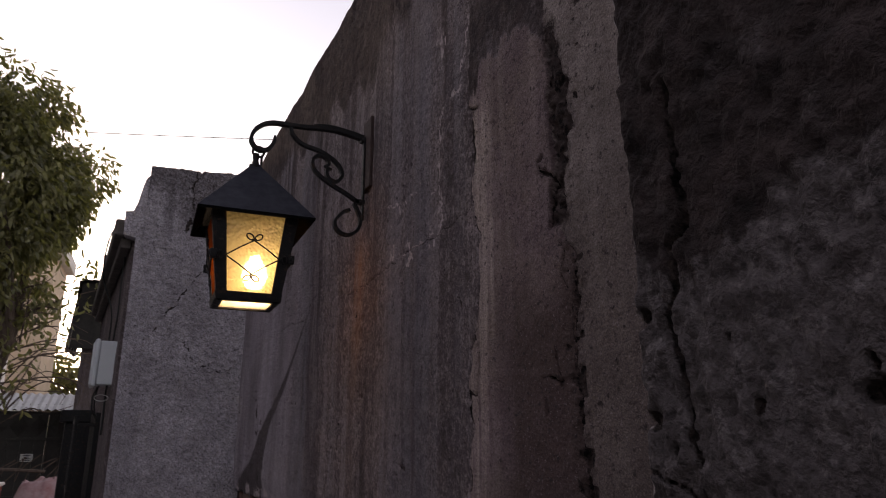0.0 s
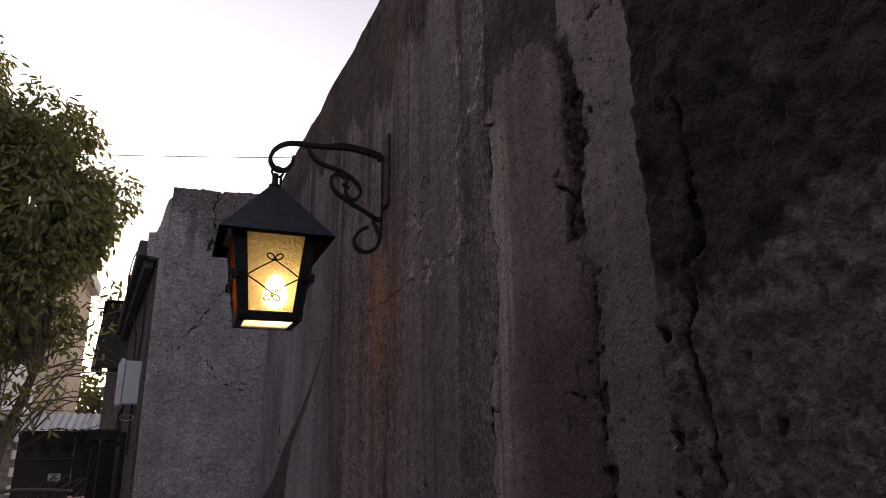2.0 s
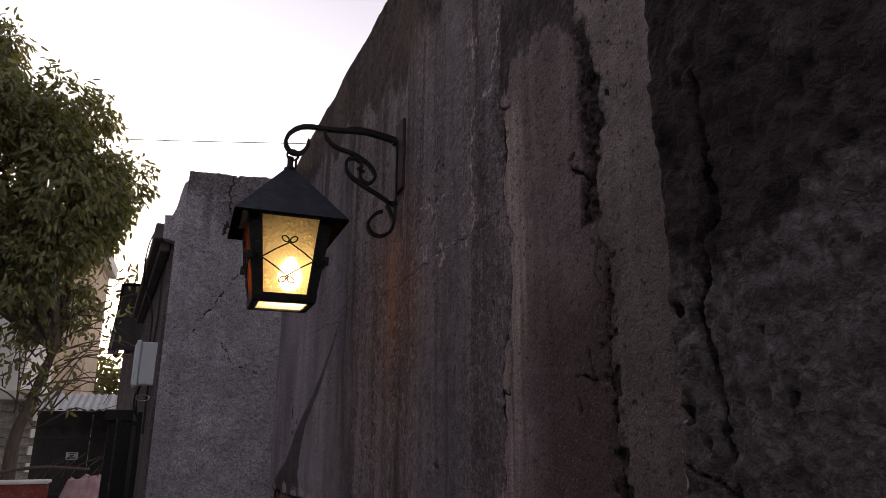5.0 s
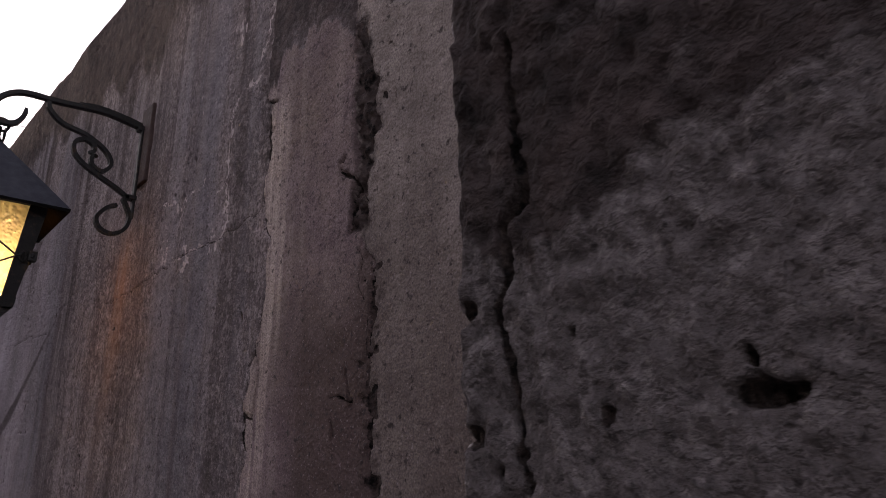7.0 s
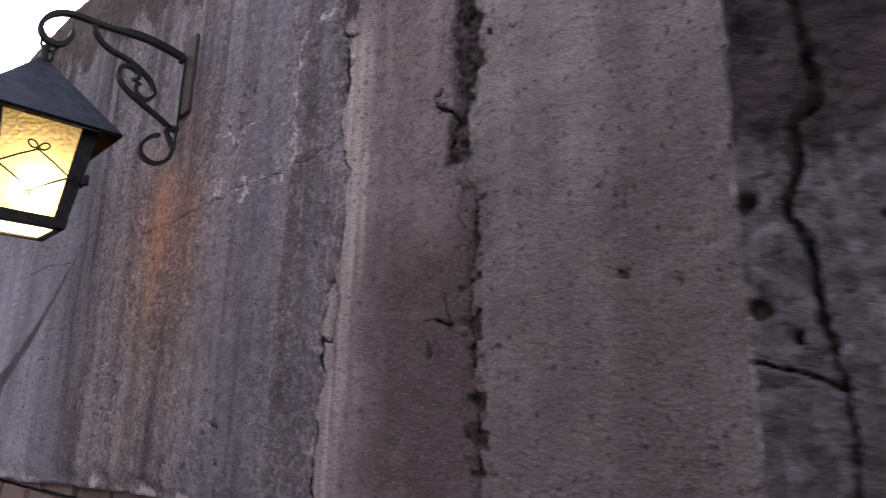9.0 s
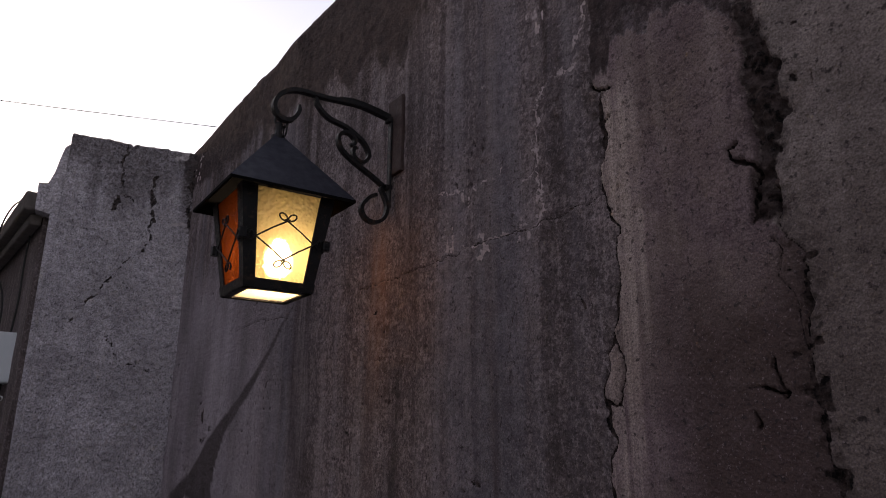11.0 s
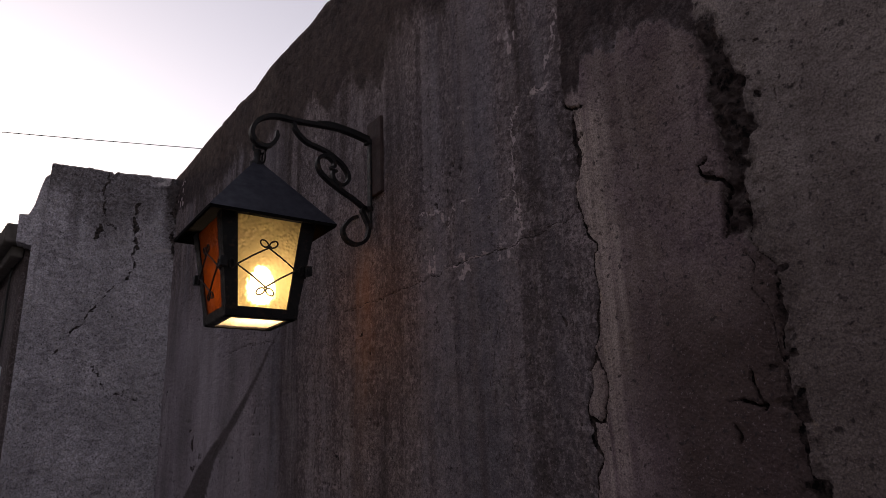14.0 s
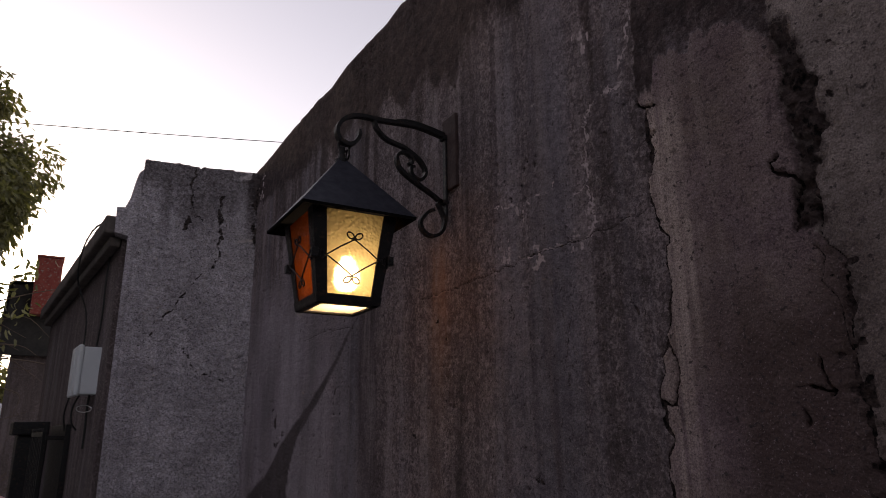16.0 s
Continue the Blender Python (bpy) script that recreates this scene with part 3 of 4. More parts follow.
for line, w in (([(0.42, 1.74), (0.418, 1.691), (0.417, 1.677), (0.414, 1.65), (0.422, 1.644), (0.427, 1.636), (0.429, 1.615), (0.432, 1.603), (0.436, 1.594), (0.437, 1.586), (0.431, 1.579), (0.427, 1.57), (0.426, 1.549), (0.426, 1.529)], 0.0040),
                ([(0.426, 1.529), (0.422, 1.518), (0.417, 1.495), (0.415, 1.484), (0.416, 1.462), (0.42, 1.43)], 0.0015),
                ([(0.466, 1.508), (0.45, 1.506), (0.436, 1.502), (0.42, 1.495)], 0.0013)):
    d, s = line_dist(JY, JZ, line)
    w = w * (1 + 0.6 * fbm(U * 25, V * 25, 231))
    gap = step(w, w * 0.4, d)
    ncrack, nheight = np.maximum(ncrack, 1.2 * gap), nheight - 0.008 * gap
for y0, z0, ry, rz in ((0.378, 1.543, 0.0036, 0.0045), (0.316, 1.549, 0.0075, 0.0045), (0.305, 1.548, 0.006, 0.0028), (0.315, 1.561, 0.0025, 0.003), (0.457, 1.537, 0.007, 0.005), (0.459, 1.598, 0.005, 0.007), (0.391, 1.579, 0.002, 0.002), (0.435, 1.521, 0.003, 0.004)):
    d = np.hypot((JY - y0) / ry, (JZ - z0) / rz)
    gap = step(1.3, 0.75, d)
    ncrack, nheight = np.maximum(ncrack, 1.25 * gap), nheight - 0.009 * gap
stain_edge = np.interp(U, [-0.1, 0.306, 0.334, 0.352, 0.377, 0.392, 0.404, 0.41, 0.423, 0.431, 0.442, 0.449, 0.463], [1.665, 1.649, 1.643, 1.637, 1.631, 1.628, 1.622, 1.611, 1.618, 1.608, 1.62, 1.63, 1.634])
ndamp = 1.25 * step(stain_edge - 0.006, stain_edge + 0.012, V + 0.022 * fbm(U * 60, V * 60, 241, 5)) * (0.82 + 0.75 * fbm(U * 34, V * 30, 243, 5))
ndamp = np.maximum(ndamp, 0.45 * step(1.53, 1.47, V + 0.05 * fbm(U * 14, V * 14, 245)))
nheight += 0.0035 * fbm(U * 9, V * 9, 251) + 0.006 * fbm(U * 120, V * 85, 253, 2)


def near_place(A, B):
    turn = np.clip((A - 0.452) / 0.012, 0, 1)
    return NEAR_X - nheight + 0.006 * turn ** 2.5, A + 0.0025 * fbm(B * 14, B * 0, 255) * turn, B + A * 0


zero = np.zeros(U.shape)
# the pale strip paints an edge highlight along the wall's end
wall_near = tagged(relief_wall("wall_near", us, vs, near_place, (0.6, 0, 0), PLASTER_NEAR, dict(crack=ncrack, damp=ndamp, patch=zero, pale=0.62 * step(0.458, 0.463, U) * (0.8 + 0.8 * fbm(U * 40, V * 25, 261)), smear=zero, rust_glow=zero, brown=zero, sand=zero)),
                   "rough dark damp plaster wall end with a deep crack and small holes", "wall", kind="structure")

# ---- the pier that closes the wall at its far end ----
us = axis((0.0, 1.0, 0.012))
vs = axis((0.0, 1.0, 0.2), (1.0, 3.0, 0.0075))
U, V = np.meshgrid(us, vs, indexing="ij")
PX = 0.115 + U * 0.60
JX, JZ = PX + 0.032 * fbm(PX * 20, V * 20, 311, 6), V + 0.032 * fbm(PX * 20, V * 20, 323, 6)
pcrack, pdamp, ppale, pheight = (np.zeros(U.shape) for _ in range(4))
for line, w in (([(0.365, 3.01), (0.363, 2.793), (0.375, 2.72), (0.444, 2.672), (0.513, 2.622)], 0.006), ([(0.507, 2.82), (0.52, 2.668), (0.521, 2.533), (0.51, 2.44)], 0.010), ([(0.35, 2.74), (0.351, 2.627)], 0.011),
                ([(0.51, 2.44), (0.411, 2.332), (0.348, 2.229), (0.248, 2.075), (0.22, 2.022)], 0.004), ([(0.388, 1.996), (0.472, 1.854), (0.571, 1.836), (0.672, 1.82)], 0.0045), ([(0.69, 2.9), (0.68, 2.7), (0.69, 2.55)], 0.012)):
    d, s = line_dist(JX, JZ, line)
    gap = step(w * 1.7, w * 0.3, d) * (0.9 + 0.9 * fbm(PX * 35, V * 30, 331))
    pcrack, pheight = np.maximum(pcrack, 0.8 * gap), pheight - 0.006 * gap
pdamp = 0.6 * step(2.5, 2.95, V + 0.22 * fbm(PX * 8, V * 2.5, 341)) + 0.35 * step(0.1, 0.5, fbm(PX * 9, V * 0.9, 343)) * step(2.0, 2.6, V)
ppale = 0.8 * step(0.045, 0.012, np.hypot((PX - 0.625) * 0.7, (V - 2.59) * 2.2 - 0.4 * (PX - 0.625)) + 0.02 * fbm(PX * 40, V * 40, 346)) + 0.6 * step(2.88, 2.94, V) * step(0.48, 0.52, PX) * step(0.05, 0.25, fbm(PX * 30, V * 30, 345))
pits = step(0.74, 0.9, vnoise(PX * 60, V * 60, 347)) * step(0.5, 0.75, vnoise(PX * 7, V * 7, 348))
pcrack, pheight = np.maximum(pcrack, 0.35 * pits), pheight - 0.006 * pits
pheight += 0.006 * fbm(PX * 6, V * 6, 351) + 0.011 * fbm(PX * 62, V * 48, 353, 2)


def pier_place(A, B):
    top = 3.022 - 0.062 * A + 0.008 * fbm(A * 9, A * 0, 361) - 0.015 * step(0.44, 0.46, A) * step(0.48, 0.46, A)
    z = np.where(B > 1.0, 1.0 + (B - 1.0) * (top - 1.0) / 2.0, B)
    lip = np.clip((0.03 - A) / 0.03, 0, 1) ** 2 * 0.012
    lean = 0.012 * (3.0 - z) * (1 - A)
    return 0.115 + A * 0.60 - lean, 4.172 - A * 0.255 - pheight + lip, z


zero = np.zeros(U.shape)
wall_pier = tagged(relief_wall("wall_pier", us, vs, pier_place, (0.12, 0.6, 0), PLASTER_PIER, dict(crack=pcrack, damp=pdamp, pale=ppale, patch=zero, smear=zero, rust_glow=zero, brown=zero, sand=zero)),
                   "rough grey roughcast pier with cracks under its uneven top", "wall", kind="structure")

# ---- the neighbour's wall, turned a little towards the street ----
NEXT = pose(0.055, 4.30, 0, 0, 0, 5.6)       # its own y runs along the wall, its -x faces the street
us = axis((0.0, 3.3, 0.03))
vs = axis((0.0, 2.62, 0.03))
U, V = np.meshgrid(us, vs, indexing="ij")
xheight = 0.006 * fbm(U * 4, V * 4, 411) + 0.002 * fbm(U * 25, V * 25, 413)
xdamp = 0.5 * step(2.1, 2.6, V + 0.3 * fbm(U * 6, V * 1.5, 415))
zero = np.zeros(U.shape)


def next_place(A, B):
    c, s = math.cos(radians(5.6)), math.sin(radians(5.6))
    x = -xheight
    return 0.055 + x * c - A * s, 4.30 + x * s + A * c, B


wall_next = tagged(relief_wall("wall_next", us, vs, next_place, (0.3, 0.05, 0), PLASTER_NEXT, dict(crack=zero, damp=xdamp, pale=zero, patch=zero, smear=zero, rust_glow=zero, brown=zero, sand=zero)),
                   "stained render wall of the neighbouring house", "wall", kind="structure")
bm = bmesh.new()
box(bm, (-0.10, -0.05, 2.60), (0.03, 3.3, 2.70), 0.012, NEXT)
box(bm, (-0.06, 0.0, 2.54), (-0.004, 3.28, 2.598), 0.01, NEXT)
trim = tagged(part("trim", bm, CONCRETE_DARK), "blackened concrete coping along the neighbouring wall", "coping", kind="structure")
# the shoulder between pier and coping
bm = bmesh.new()
prof = [(0.075, 0.0), (0.075, 2.585), (0.008, 2.60), (0.005, 2.74), (0.045, 2.745), (0.065, 2.80), (0.082, 2.90), (0.095, 2.955), (0.13, 2.995), (0.20, 2.98), (0.20, 0.0)]
front = [bm.verts.new((x, 4.21, z)) for x, z in prof]
back = [bm.verts.new((x + 0.03, 4.47, z)) for x, z in prof]
bm.faces.new(front)
bm.faces.new(back[::-1])
for i in range(len(prof)):
    j = (i + 1) % len(prof)
    bm.faces.new((front[j], front[i], back[i], back[j]))
bmesh.ops.recalc_face_normals(bm, faces=bm.faces)
shoulder = tagged(part("wall_shoulder", bm, PLASTER_PIER), "sloping rendered shoulder beside the pier", "wall", kind="structure")

bm = bmesh.new()
box(bm, (0.504, -7.0, 0), (1.1, -1.2, 3.4))
tagged(part("wall_rear", bm, CLOSING), "plain plaster wall going on along the street", "wall", kind="structure")

# ---- unseen walls added behind and across the street to block sky light ----
bm = bmesh.new()
box(bm, (-8.3, -7, 0), (-8.0, 14, 6.3))
tagged(part("sky_block_across", bm, CLOSING), "unseen plain plaster wall added across the street to block skylight", "wall", kind="structure")
bm = bmesh.new()
box(bm, (-8.0, -7.3, 0), (1.2, -7.0, 3.2))
tagged(part("sky_block_behind", bm, CLOSING), "unseen plain plaster wall added behind to block skylight", "wall", kind="structure")

# ---- the lantern on its bracket ----
LX, LY = 0.453, 2.042


def frustum_face(side, s0, s1, z0, z1, out=0.0):
    """Four corners of a strip on one tapering side of the lantern; s: from -1 to 1 across it."""
    def half(z):
        return 0.085 + (0.117 - 0.085) * (z - 1.872) / (2.10 - 1.872) + out
    quad = [(s * half(z), -half(z), z) for s, z in ((s0, z0), (s1, z0), (s1, z1), (s0, z1))]
    turn = Matrix.Rotation(side * math.pi / 2, 4, "Z")
    return [turn @ Vector(q) + Vector((LX, LY, 0)) for q in quad]


def slab(bm, quad, inward):
    """A thin plate from four corners, thickened inwards (metres)."""
    a, b, c, d = quad
    n = (b - a).cross(d - a).normalized() * inward
    front = [bm.verts.new(p) for p in quad]
    back = [bm.verts.new(p - n) for p in quad]
    bm.faces.new(front)
    bm.faces.new(back[::-1])
    for i in range(4):
        j = (i + 1) % 4
        bm.faces.new((front[j], front[i], back[i], back[j]))
    return bm


lantern = empty("wall_lantern", "lit black iron wall lantern with yellow and amber glass panes", "lantern", at=(0, 0, 0))
bm = bmesh.new()
E, AP, RH = 2.095, 2.292, 0.156
apex_o, apex_i = (LX, LY, AP), (LX, LY, AP - 0.008)
cor = [(-1, -1), (1, -1), (1, 1), (-1, 1)]
top = [bm.verts.new((LX + a * RH, LY + b * RH, E)) for a, b in cor]
low = [bm.verts.new((LX + a * (RH - 0.001), LY + b * (RH - 0.001), E - 0.007)) for a, b in cor]
inn = [bm.verts.new((LX + a * (RH - 0.006), LY + b * (RH - 0.006), E - 0.006)) for a, b in cor]
tip = [bm.verts.new((LX + a * 0.010, LY + b * 0.010, AP - 0.008)) for a, b in cor]
tip_i = [bm.verts.new((LX + a * 0.008, LY + b * 0.008, AP - 0.018)) for a, b in cor]
for i in range(4):
    j = (i + 1) % 4
    for p, q in ((tip, top), (top, low), (low, inn), (inn, tip_i)):
        bm.faces.new((p[i], q[i], q[j], p[j]))
bm.faces.new(tip)
bm.faces.new(tip_i[::-1])
bmesh.ops.recalc_face_normals(bm, faces=bm.faces)
roof = part("roof", bm, ROOF_IRON, lantern, "pyramid roof of dark blue-black sheet metal")
# downward faces get the darkened colour that stands in for shade
roof.data.materials.append(ROOF_SHADE)
for p in roof.data.polygons:
    p.material_index = 1 if p.normal.z < -0.05 else 0
for k in range(4):
    bm = bmesh.new()
    slab(bm, frustum_face(k, -1.0, -0.68, 1.872, 2.10), 0.003)
    slab(bm, frustum_face((k + 3) % 4, 0.68, 1.0, 1.872, 2.10), 0.003)
    bmesh.ops.recalc_face_normals(bm, faces=bm.faces)
    part("post", bm, IRON, lantern)
for k in range(4):
    bm = bmesh.new()
    slab(bm, frustum_face(k, -1.0, 1.0, 1.862, 1.884, 0.002), 0.003)
    box_in = 0.066
    turn = Matrix.Translation((LX, LY, 0)) @ Matrix.Rotation(k * math.pi / 2, 4, "Z")
    box(bm, (-0.083, -0.083, 1.860), (0.083, -box_in, 1.863), 0, turn)
    bmesh.ops.recalc_face_normals(bm, faces=bm.faces)
    part("bottom_rail", bm, IRON, lantern)
    bm = bmesh.new()
    slab(bm, frustum_face(k, -0.80, 0.80, 1.876, 2.098, -0.005), 0.003)
    bmesh.ops.recalc_face_normals(bm, faces=bm.faces)
    part("pane", bm, (GLASS_YELLOW, GLASS_AMBER, GLASS_YELLOW, GLASS_AMBER_DIM)[k], lantern, ("rolled pale yellow glass", "amber glass", "rolled pale yellow glass", "dimmed amber glass")[k])
bm = bmesh.new()
box(bm, (LX - 0.072, LY - 0.072, 1.866), (LX + 0.072, LY + 0.072, 1.869))
part("bottom_pane", bm, GLASS_CLEAR, lantern, "dusty glass floor pane")


def curl(cx, cz, r, turns, start, sign):
    return [(cx + r * (1 - 0.55 * i / 12) * math.cos(start + sign * turns * 2 * math.pi * i / 12), cz + r * (1 - 0.55 * i / 12) * math.sin(start + sign * turns * 2 * math.pi * i / 12)) for i in range(13)]


for k in range(4):
    def on_side(u, z, k=k):
        h = 0.085 + 0.032 * (z - 1.872) / 0.228 + 0.006
        return Matrix.Rotation(k * math.pi / 2, 4, "Z") @ Vector((u, -h, z)) + Vector((LX, LY, 0))
    bm = bmesh.new()
    c = 1.977
    for a, b in (((-0.078, c - 0.004), (0.006, c + 0.050)), ((0.078, c - 0.004), (-0.006, c + 0.050)), ((-0.078, c + 0.004), (0.006, c - 0.050)), ((0.078, c + 0.004), (-0.006, c - 0.050))):
        mid = ((a[0] + b[0]) / 2, (a[1] + b[1]) / 2 + 0.002)
        tube([on_side(*p) for p in (a, mid, b)], 0.0021, 6, bm=bm)
    for s in (-1, 1):
        for zc, up in ((c + 0.056, 1), (c - 0.057, -1)):
            # a drop-shaped loop that leans outwards
            loop = [on_side(s * (0.002 + 0.0095 * (1 - math.cos(t)) - 0.003 * math.sin(t)), zc - 0.006 * up + up * (0.0055 * (1 - math.cos(t)) + 0.0065 * math.sin(t))) for t in [j * 2 * math.pi / 12 for j in range(12)]]
            tube(loop, 0.0021, 6, bm=bm, closed=True)
        loop = [on_side(s * 0.084 + 0.006 * math.cos(t), c + 0.011 * math.sin(t)) for t in [j * 2 * math.pi / 11 for j in range(11)]]
        tube(loop, 0.0023, 6, bm=bm, closed=True)
    part("wire_ornament", bm, IRON, lantern, "bent wire lozenge with small curls")
# clips on the posts, standing out from the sides
for k in range(4):
    bm = bmesh.new()
    turn = Matrix.Translation((LX, LY, 0)) @ Matrix.Rotation(k * math.pi / 2, 4, "Z")
    box(bm, (-0.112, -0.112, 1.968), (-0.094, -0.094, 1.992), 0.002, turn)
    box(bm, (-0.115, -0.106, 1.975), (-0.097, -0.098, 1.985), 0.002, turn)
    part("clip", bm, IRON, lantern)
bm = bmesh.new()
prof = [(0.018, 2.285), (0.018, 2.03), (0.015, 2.0), (0.0125, 1.998)]
rings = [[bm.verts.new((LX + r * math.cos(a), LY + r * math.sin(a), z)) for a in [j * 2 * math.pi / 14 for j in range(14)]] for r, z in prof]
for p, q in zip(rings[:-1], rings[1:]):
    for j in range(14):
        bm.faces.new((p[j], q[j], q[(j + 1) % 14], p[(j + 1) % 14]))
bm.faces.new(rings[-1])
part("socket", bm, IRON, lantern)
bm = bmesh.new()
prof = [(0.012, 2.0), (0.016, 1.99), (0.028, 1.968), (0.033, 1.946), (0.029, 1.925), (0.017, 1.911), (0.002, 1.907)]
rings = [[bm.verts.new((BULB[0] + r * math.cos(a), BULB[1] + r * math.sin(a), z)) for a in [j * 2 * math.pi / 16 for j in range(16)]] for r, z in prof]
for p, q in zip(rings[:-1], rings[1:]):
    for j in range(16):
        bm.faces.new((p[j], q[j], q[(j + 1) % 16], p[(j + 1) % 16]))
bulb = part("bulb", bm, BULB_GLOW, lantern, "glowing warm light bulb")
bulb.visible_shadow = False
bm = bmesh.new()
tube([(LX, LY, 2.280), (LX, LY, 2.300), (LX, LY, 2.322)], 0.011, 10, bm=bm, taper=[1.2, 0.8, 0.9])
part("neck", bm, IRON, lantern)
bm = bmesh.new()
loop = [(LX + 0.017 * math.cos(t) + 0.006, LY, 2.330 + 0.017 * math.sin(t)) for t in [j * 2 * math.pi / 18 for j in range(18)]]
tube(loop, 0.0035, 7, bm=bm, closed=True)
loop = [(LX + 0.016, LY + 0.012 * math.cos(t) - 0.004, 2.304 + 0.016 * math.sin(t)) for t in [j * 2 * math.pi / 14 for j in range(14)]]
tube(loop, 0.0025, 6, bm=bm, closed=True, side=Vector((1, 0, 0)))
part("hanging_ring", bm, IRON, lantern)

bracket = empty("scroll_bracket", "black wrought iron scroll bracket on a rusty wall plate", "bracket")


def bar(name, pts, r=0.0055, flat=1.7, per=7, taper=None):
    line = spline([(x, LY - 0.006, z) for x, z in pts], per)
    k = [1.0] * len(line)
    for i in range(4):
        k[-1 - i] = 0.55 + 0.11 * i
    return part(name, tube(line, r * 1.25, 4, flat, taper=k), IRON, bracket)


bar("arm", [(0.788, 2.424), (0.735, 2.434), (0.675, 2.440), (0.574, 2.432), (0.491, 2.428), (0.448, 2.402), (0.434, 2.364), (0.453, 2.336), (0.482, 2.338), (0.500, 2.362), (0.503, 2.388)], 0.0062)
bar("upper_scroll", [(0.548, 2.424), (0.556, 2.402), (0.588, 2.375), (0.647, 2.360), (0.698, 2.330), (0.717, 2.294), (0.698, 2.268), (0.672, 2.279), (0.668, 2.302), (0.682, 2.308)])
bar("lower_scroll", [(0.774, 2.208), (0.735, 2.232), (0.690, 2.254), (0.648, 2.279), (0.626, 2.302), (0.623, 2.331), (0.645, 2.347), (0.668, 2.337), (0.671, 2.318), (0.658, 2.313)])
bar("end_scroll", [(0.745, 2.183), (0.722, 2.170), (0.700, 2.138), (0.711, 2.110), (0.742, 2.101), (0.771, 2.119), (0.781, 2.155), (0.768, 2.188), (0.760, 2.205), (0.774, 2.214), (0.786, 2.205)])
bar("doubling_strap", [(0.784, 2.436), (0.735, 2.445), (0.675, 2.451), (0.62, 2.447)], 0.004)
part("back_strap", box(bmesh.new(), (0.782, LY - 0.016, 2.150), (0.789, LY + 0.004, 2.432), 0.002), IRON, bracket)
for z, w in ((2.420, 0.012), (2.212, 0.012)):
    part("collar", box(bmesh.new(), (0.772, LY - 0.018, z - 0.007), (0.792, LY + 0.006, z + 0.007), 0.003), IRON, bracket)
part("plate", box(bmesh.new(), (0.788, 1.976, 2.25), (0.806, 2.056, 2.487), 0.003), RUST_PLATE, bracket, "rusty brown mounting plate")

# ---- box, cables and grille on the neighbour's wall ----
meter_box = empty("meter_box", "pale grey plastic meter box fixed to the wall", "meter box")
part("body", box(bmesh.new(), (-0.085, 0.22, 1.765), (0.012, 0.45, 2.02), 0.008, NEXT), PLASTIC_BOX, meter_box)
part("lid", box(bmesh.new(), (-0.112, 0.21, 1.755), (-0.084, 0.46, 2.03), 0.01, NEXT), PLASTIC_BOX, meter_box)
part("lid_ridge", box(bmesh.new(), (-0.118, 0.30, 1.77), (-0.110, 0.37, 2.015), 0.003, NEXT), PLASTIC_BOX, meter_box)


def cable(name, label, pts, r, material, m=None, category="cable"):
    line = spline([(m @ Vector(p)) if m else Vector(p) for p in pts], 8)
    return tagged(part(name, tube(line, r, 6), material), label, category)


cable("conduit", "thin black conduit running down the wall below the meter box", [(-0.02, 0.30, 1.77), (-0.022, 0.31, 1.70), (-0.02, 0.31, 1.6), (-0.02, 0.31, 1.48)], 0.006, CABLE, NEXT)
cable("feed_cable", "black cable dropping from the coping to the meter box", [(-0.012, 0.24, 2.62), (-0.016, 0.26, 2.4), (-0.014, 0.25, 2.2), (-0.02, 0.27, 2.015)], 0.005, CABLE, NEXT)
cable("loose_cable", "loose black cable looping over the coping and down", [(-0.02, 0.10, 2.706), (-0.09, 0.35, 2.735), (-0.112, 0.65, 2.66), (-0.10, 0.80, 2.5), (-0.03, 0.80, 2.3), (-0.02, 0.78, 2.1), (-0.03, 0.82, 1.9), (-0.05, 1.0, 1.7), (-0.03, 1.05, 1.58)], 0.005, CABLE, NEXT)
cable("box_tail", "black cable hanging out of the meter box", [(-0.06, 0.36, 1.77), (-0.085, 0.37, 1.70), (-0.08, 0.38, 1.62), (-0.05, 0.40, 1.58)], 0.005, CABLE, NEXT)
coil = [(-0.045 + 0.036 * math.cos(t), 0.25 + 0.006 * math.sin(2 * t), 1.69 + 0.018 * math.sin(t)) for t in [j * 2 * math.pi / 12 * 0.93 for j in range(26)]]
cable("wire_coil", "small coil of bright wire under the meter box", [(-0.01, 0.25, 1.70)] + coil, 0.0022, WIRE, NEXT, "wire")
cable("street_cable", "single black overhead cable across the street", [(-7.98, 12.5, 5.76), (-6.41, 12.5, 5.91), (-1.70, 12.5, 6.49), (2.39, 12.5, 7.06), (7.73, 12.6, 7.92), (14.0, 12.7, 9.02)], 0.0075, CABLE)


grille = empty("window_grille", "black iron window grille on the neighbouring wall", "grille")
for z in (0.6, 1.1, 1.56):
    part("rail", box(bmesh.new(), (-0.15, 1.02, z - 0.015), (-0.125, 1.75, z + 0.015), 0.003, NEXT), IRON, grille)
for i in range(8):
    y = 1.04 + i * 0.1
    part("bar", box(bmesh.new(), (-0.148, y - 0.009, 0.5), (-0.128, y + 0.009, 1.6), 0.003, NEXT), IRON, grille)
for z in (0.62, 1.54):
    for y in (1.02, 1.75):
        part("bracket_leg", box(bmesh.new(), (-0.13, y - 0.01, z - 0.012), (0.006, y + 0.01, z + 0.012), 0.002, NEXT), IRON, grille)
part("shutter", box(bmesh.new(), (-0.03, 1.0, 0.45), (0.004, 1.8, 1.62), 0.004, NEXT), IRON, grille, "dark closed shutter board")
gate_post = empty("gate_post", "dark gate post with a projecting cap beside the wall", "gate post")
part("shaft", box(bmesh.new(), (-0.20, 2.25, 0.0), (0.004, 2.5, 1.56), 0.01, NEXT), IRON, gate_post)
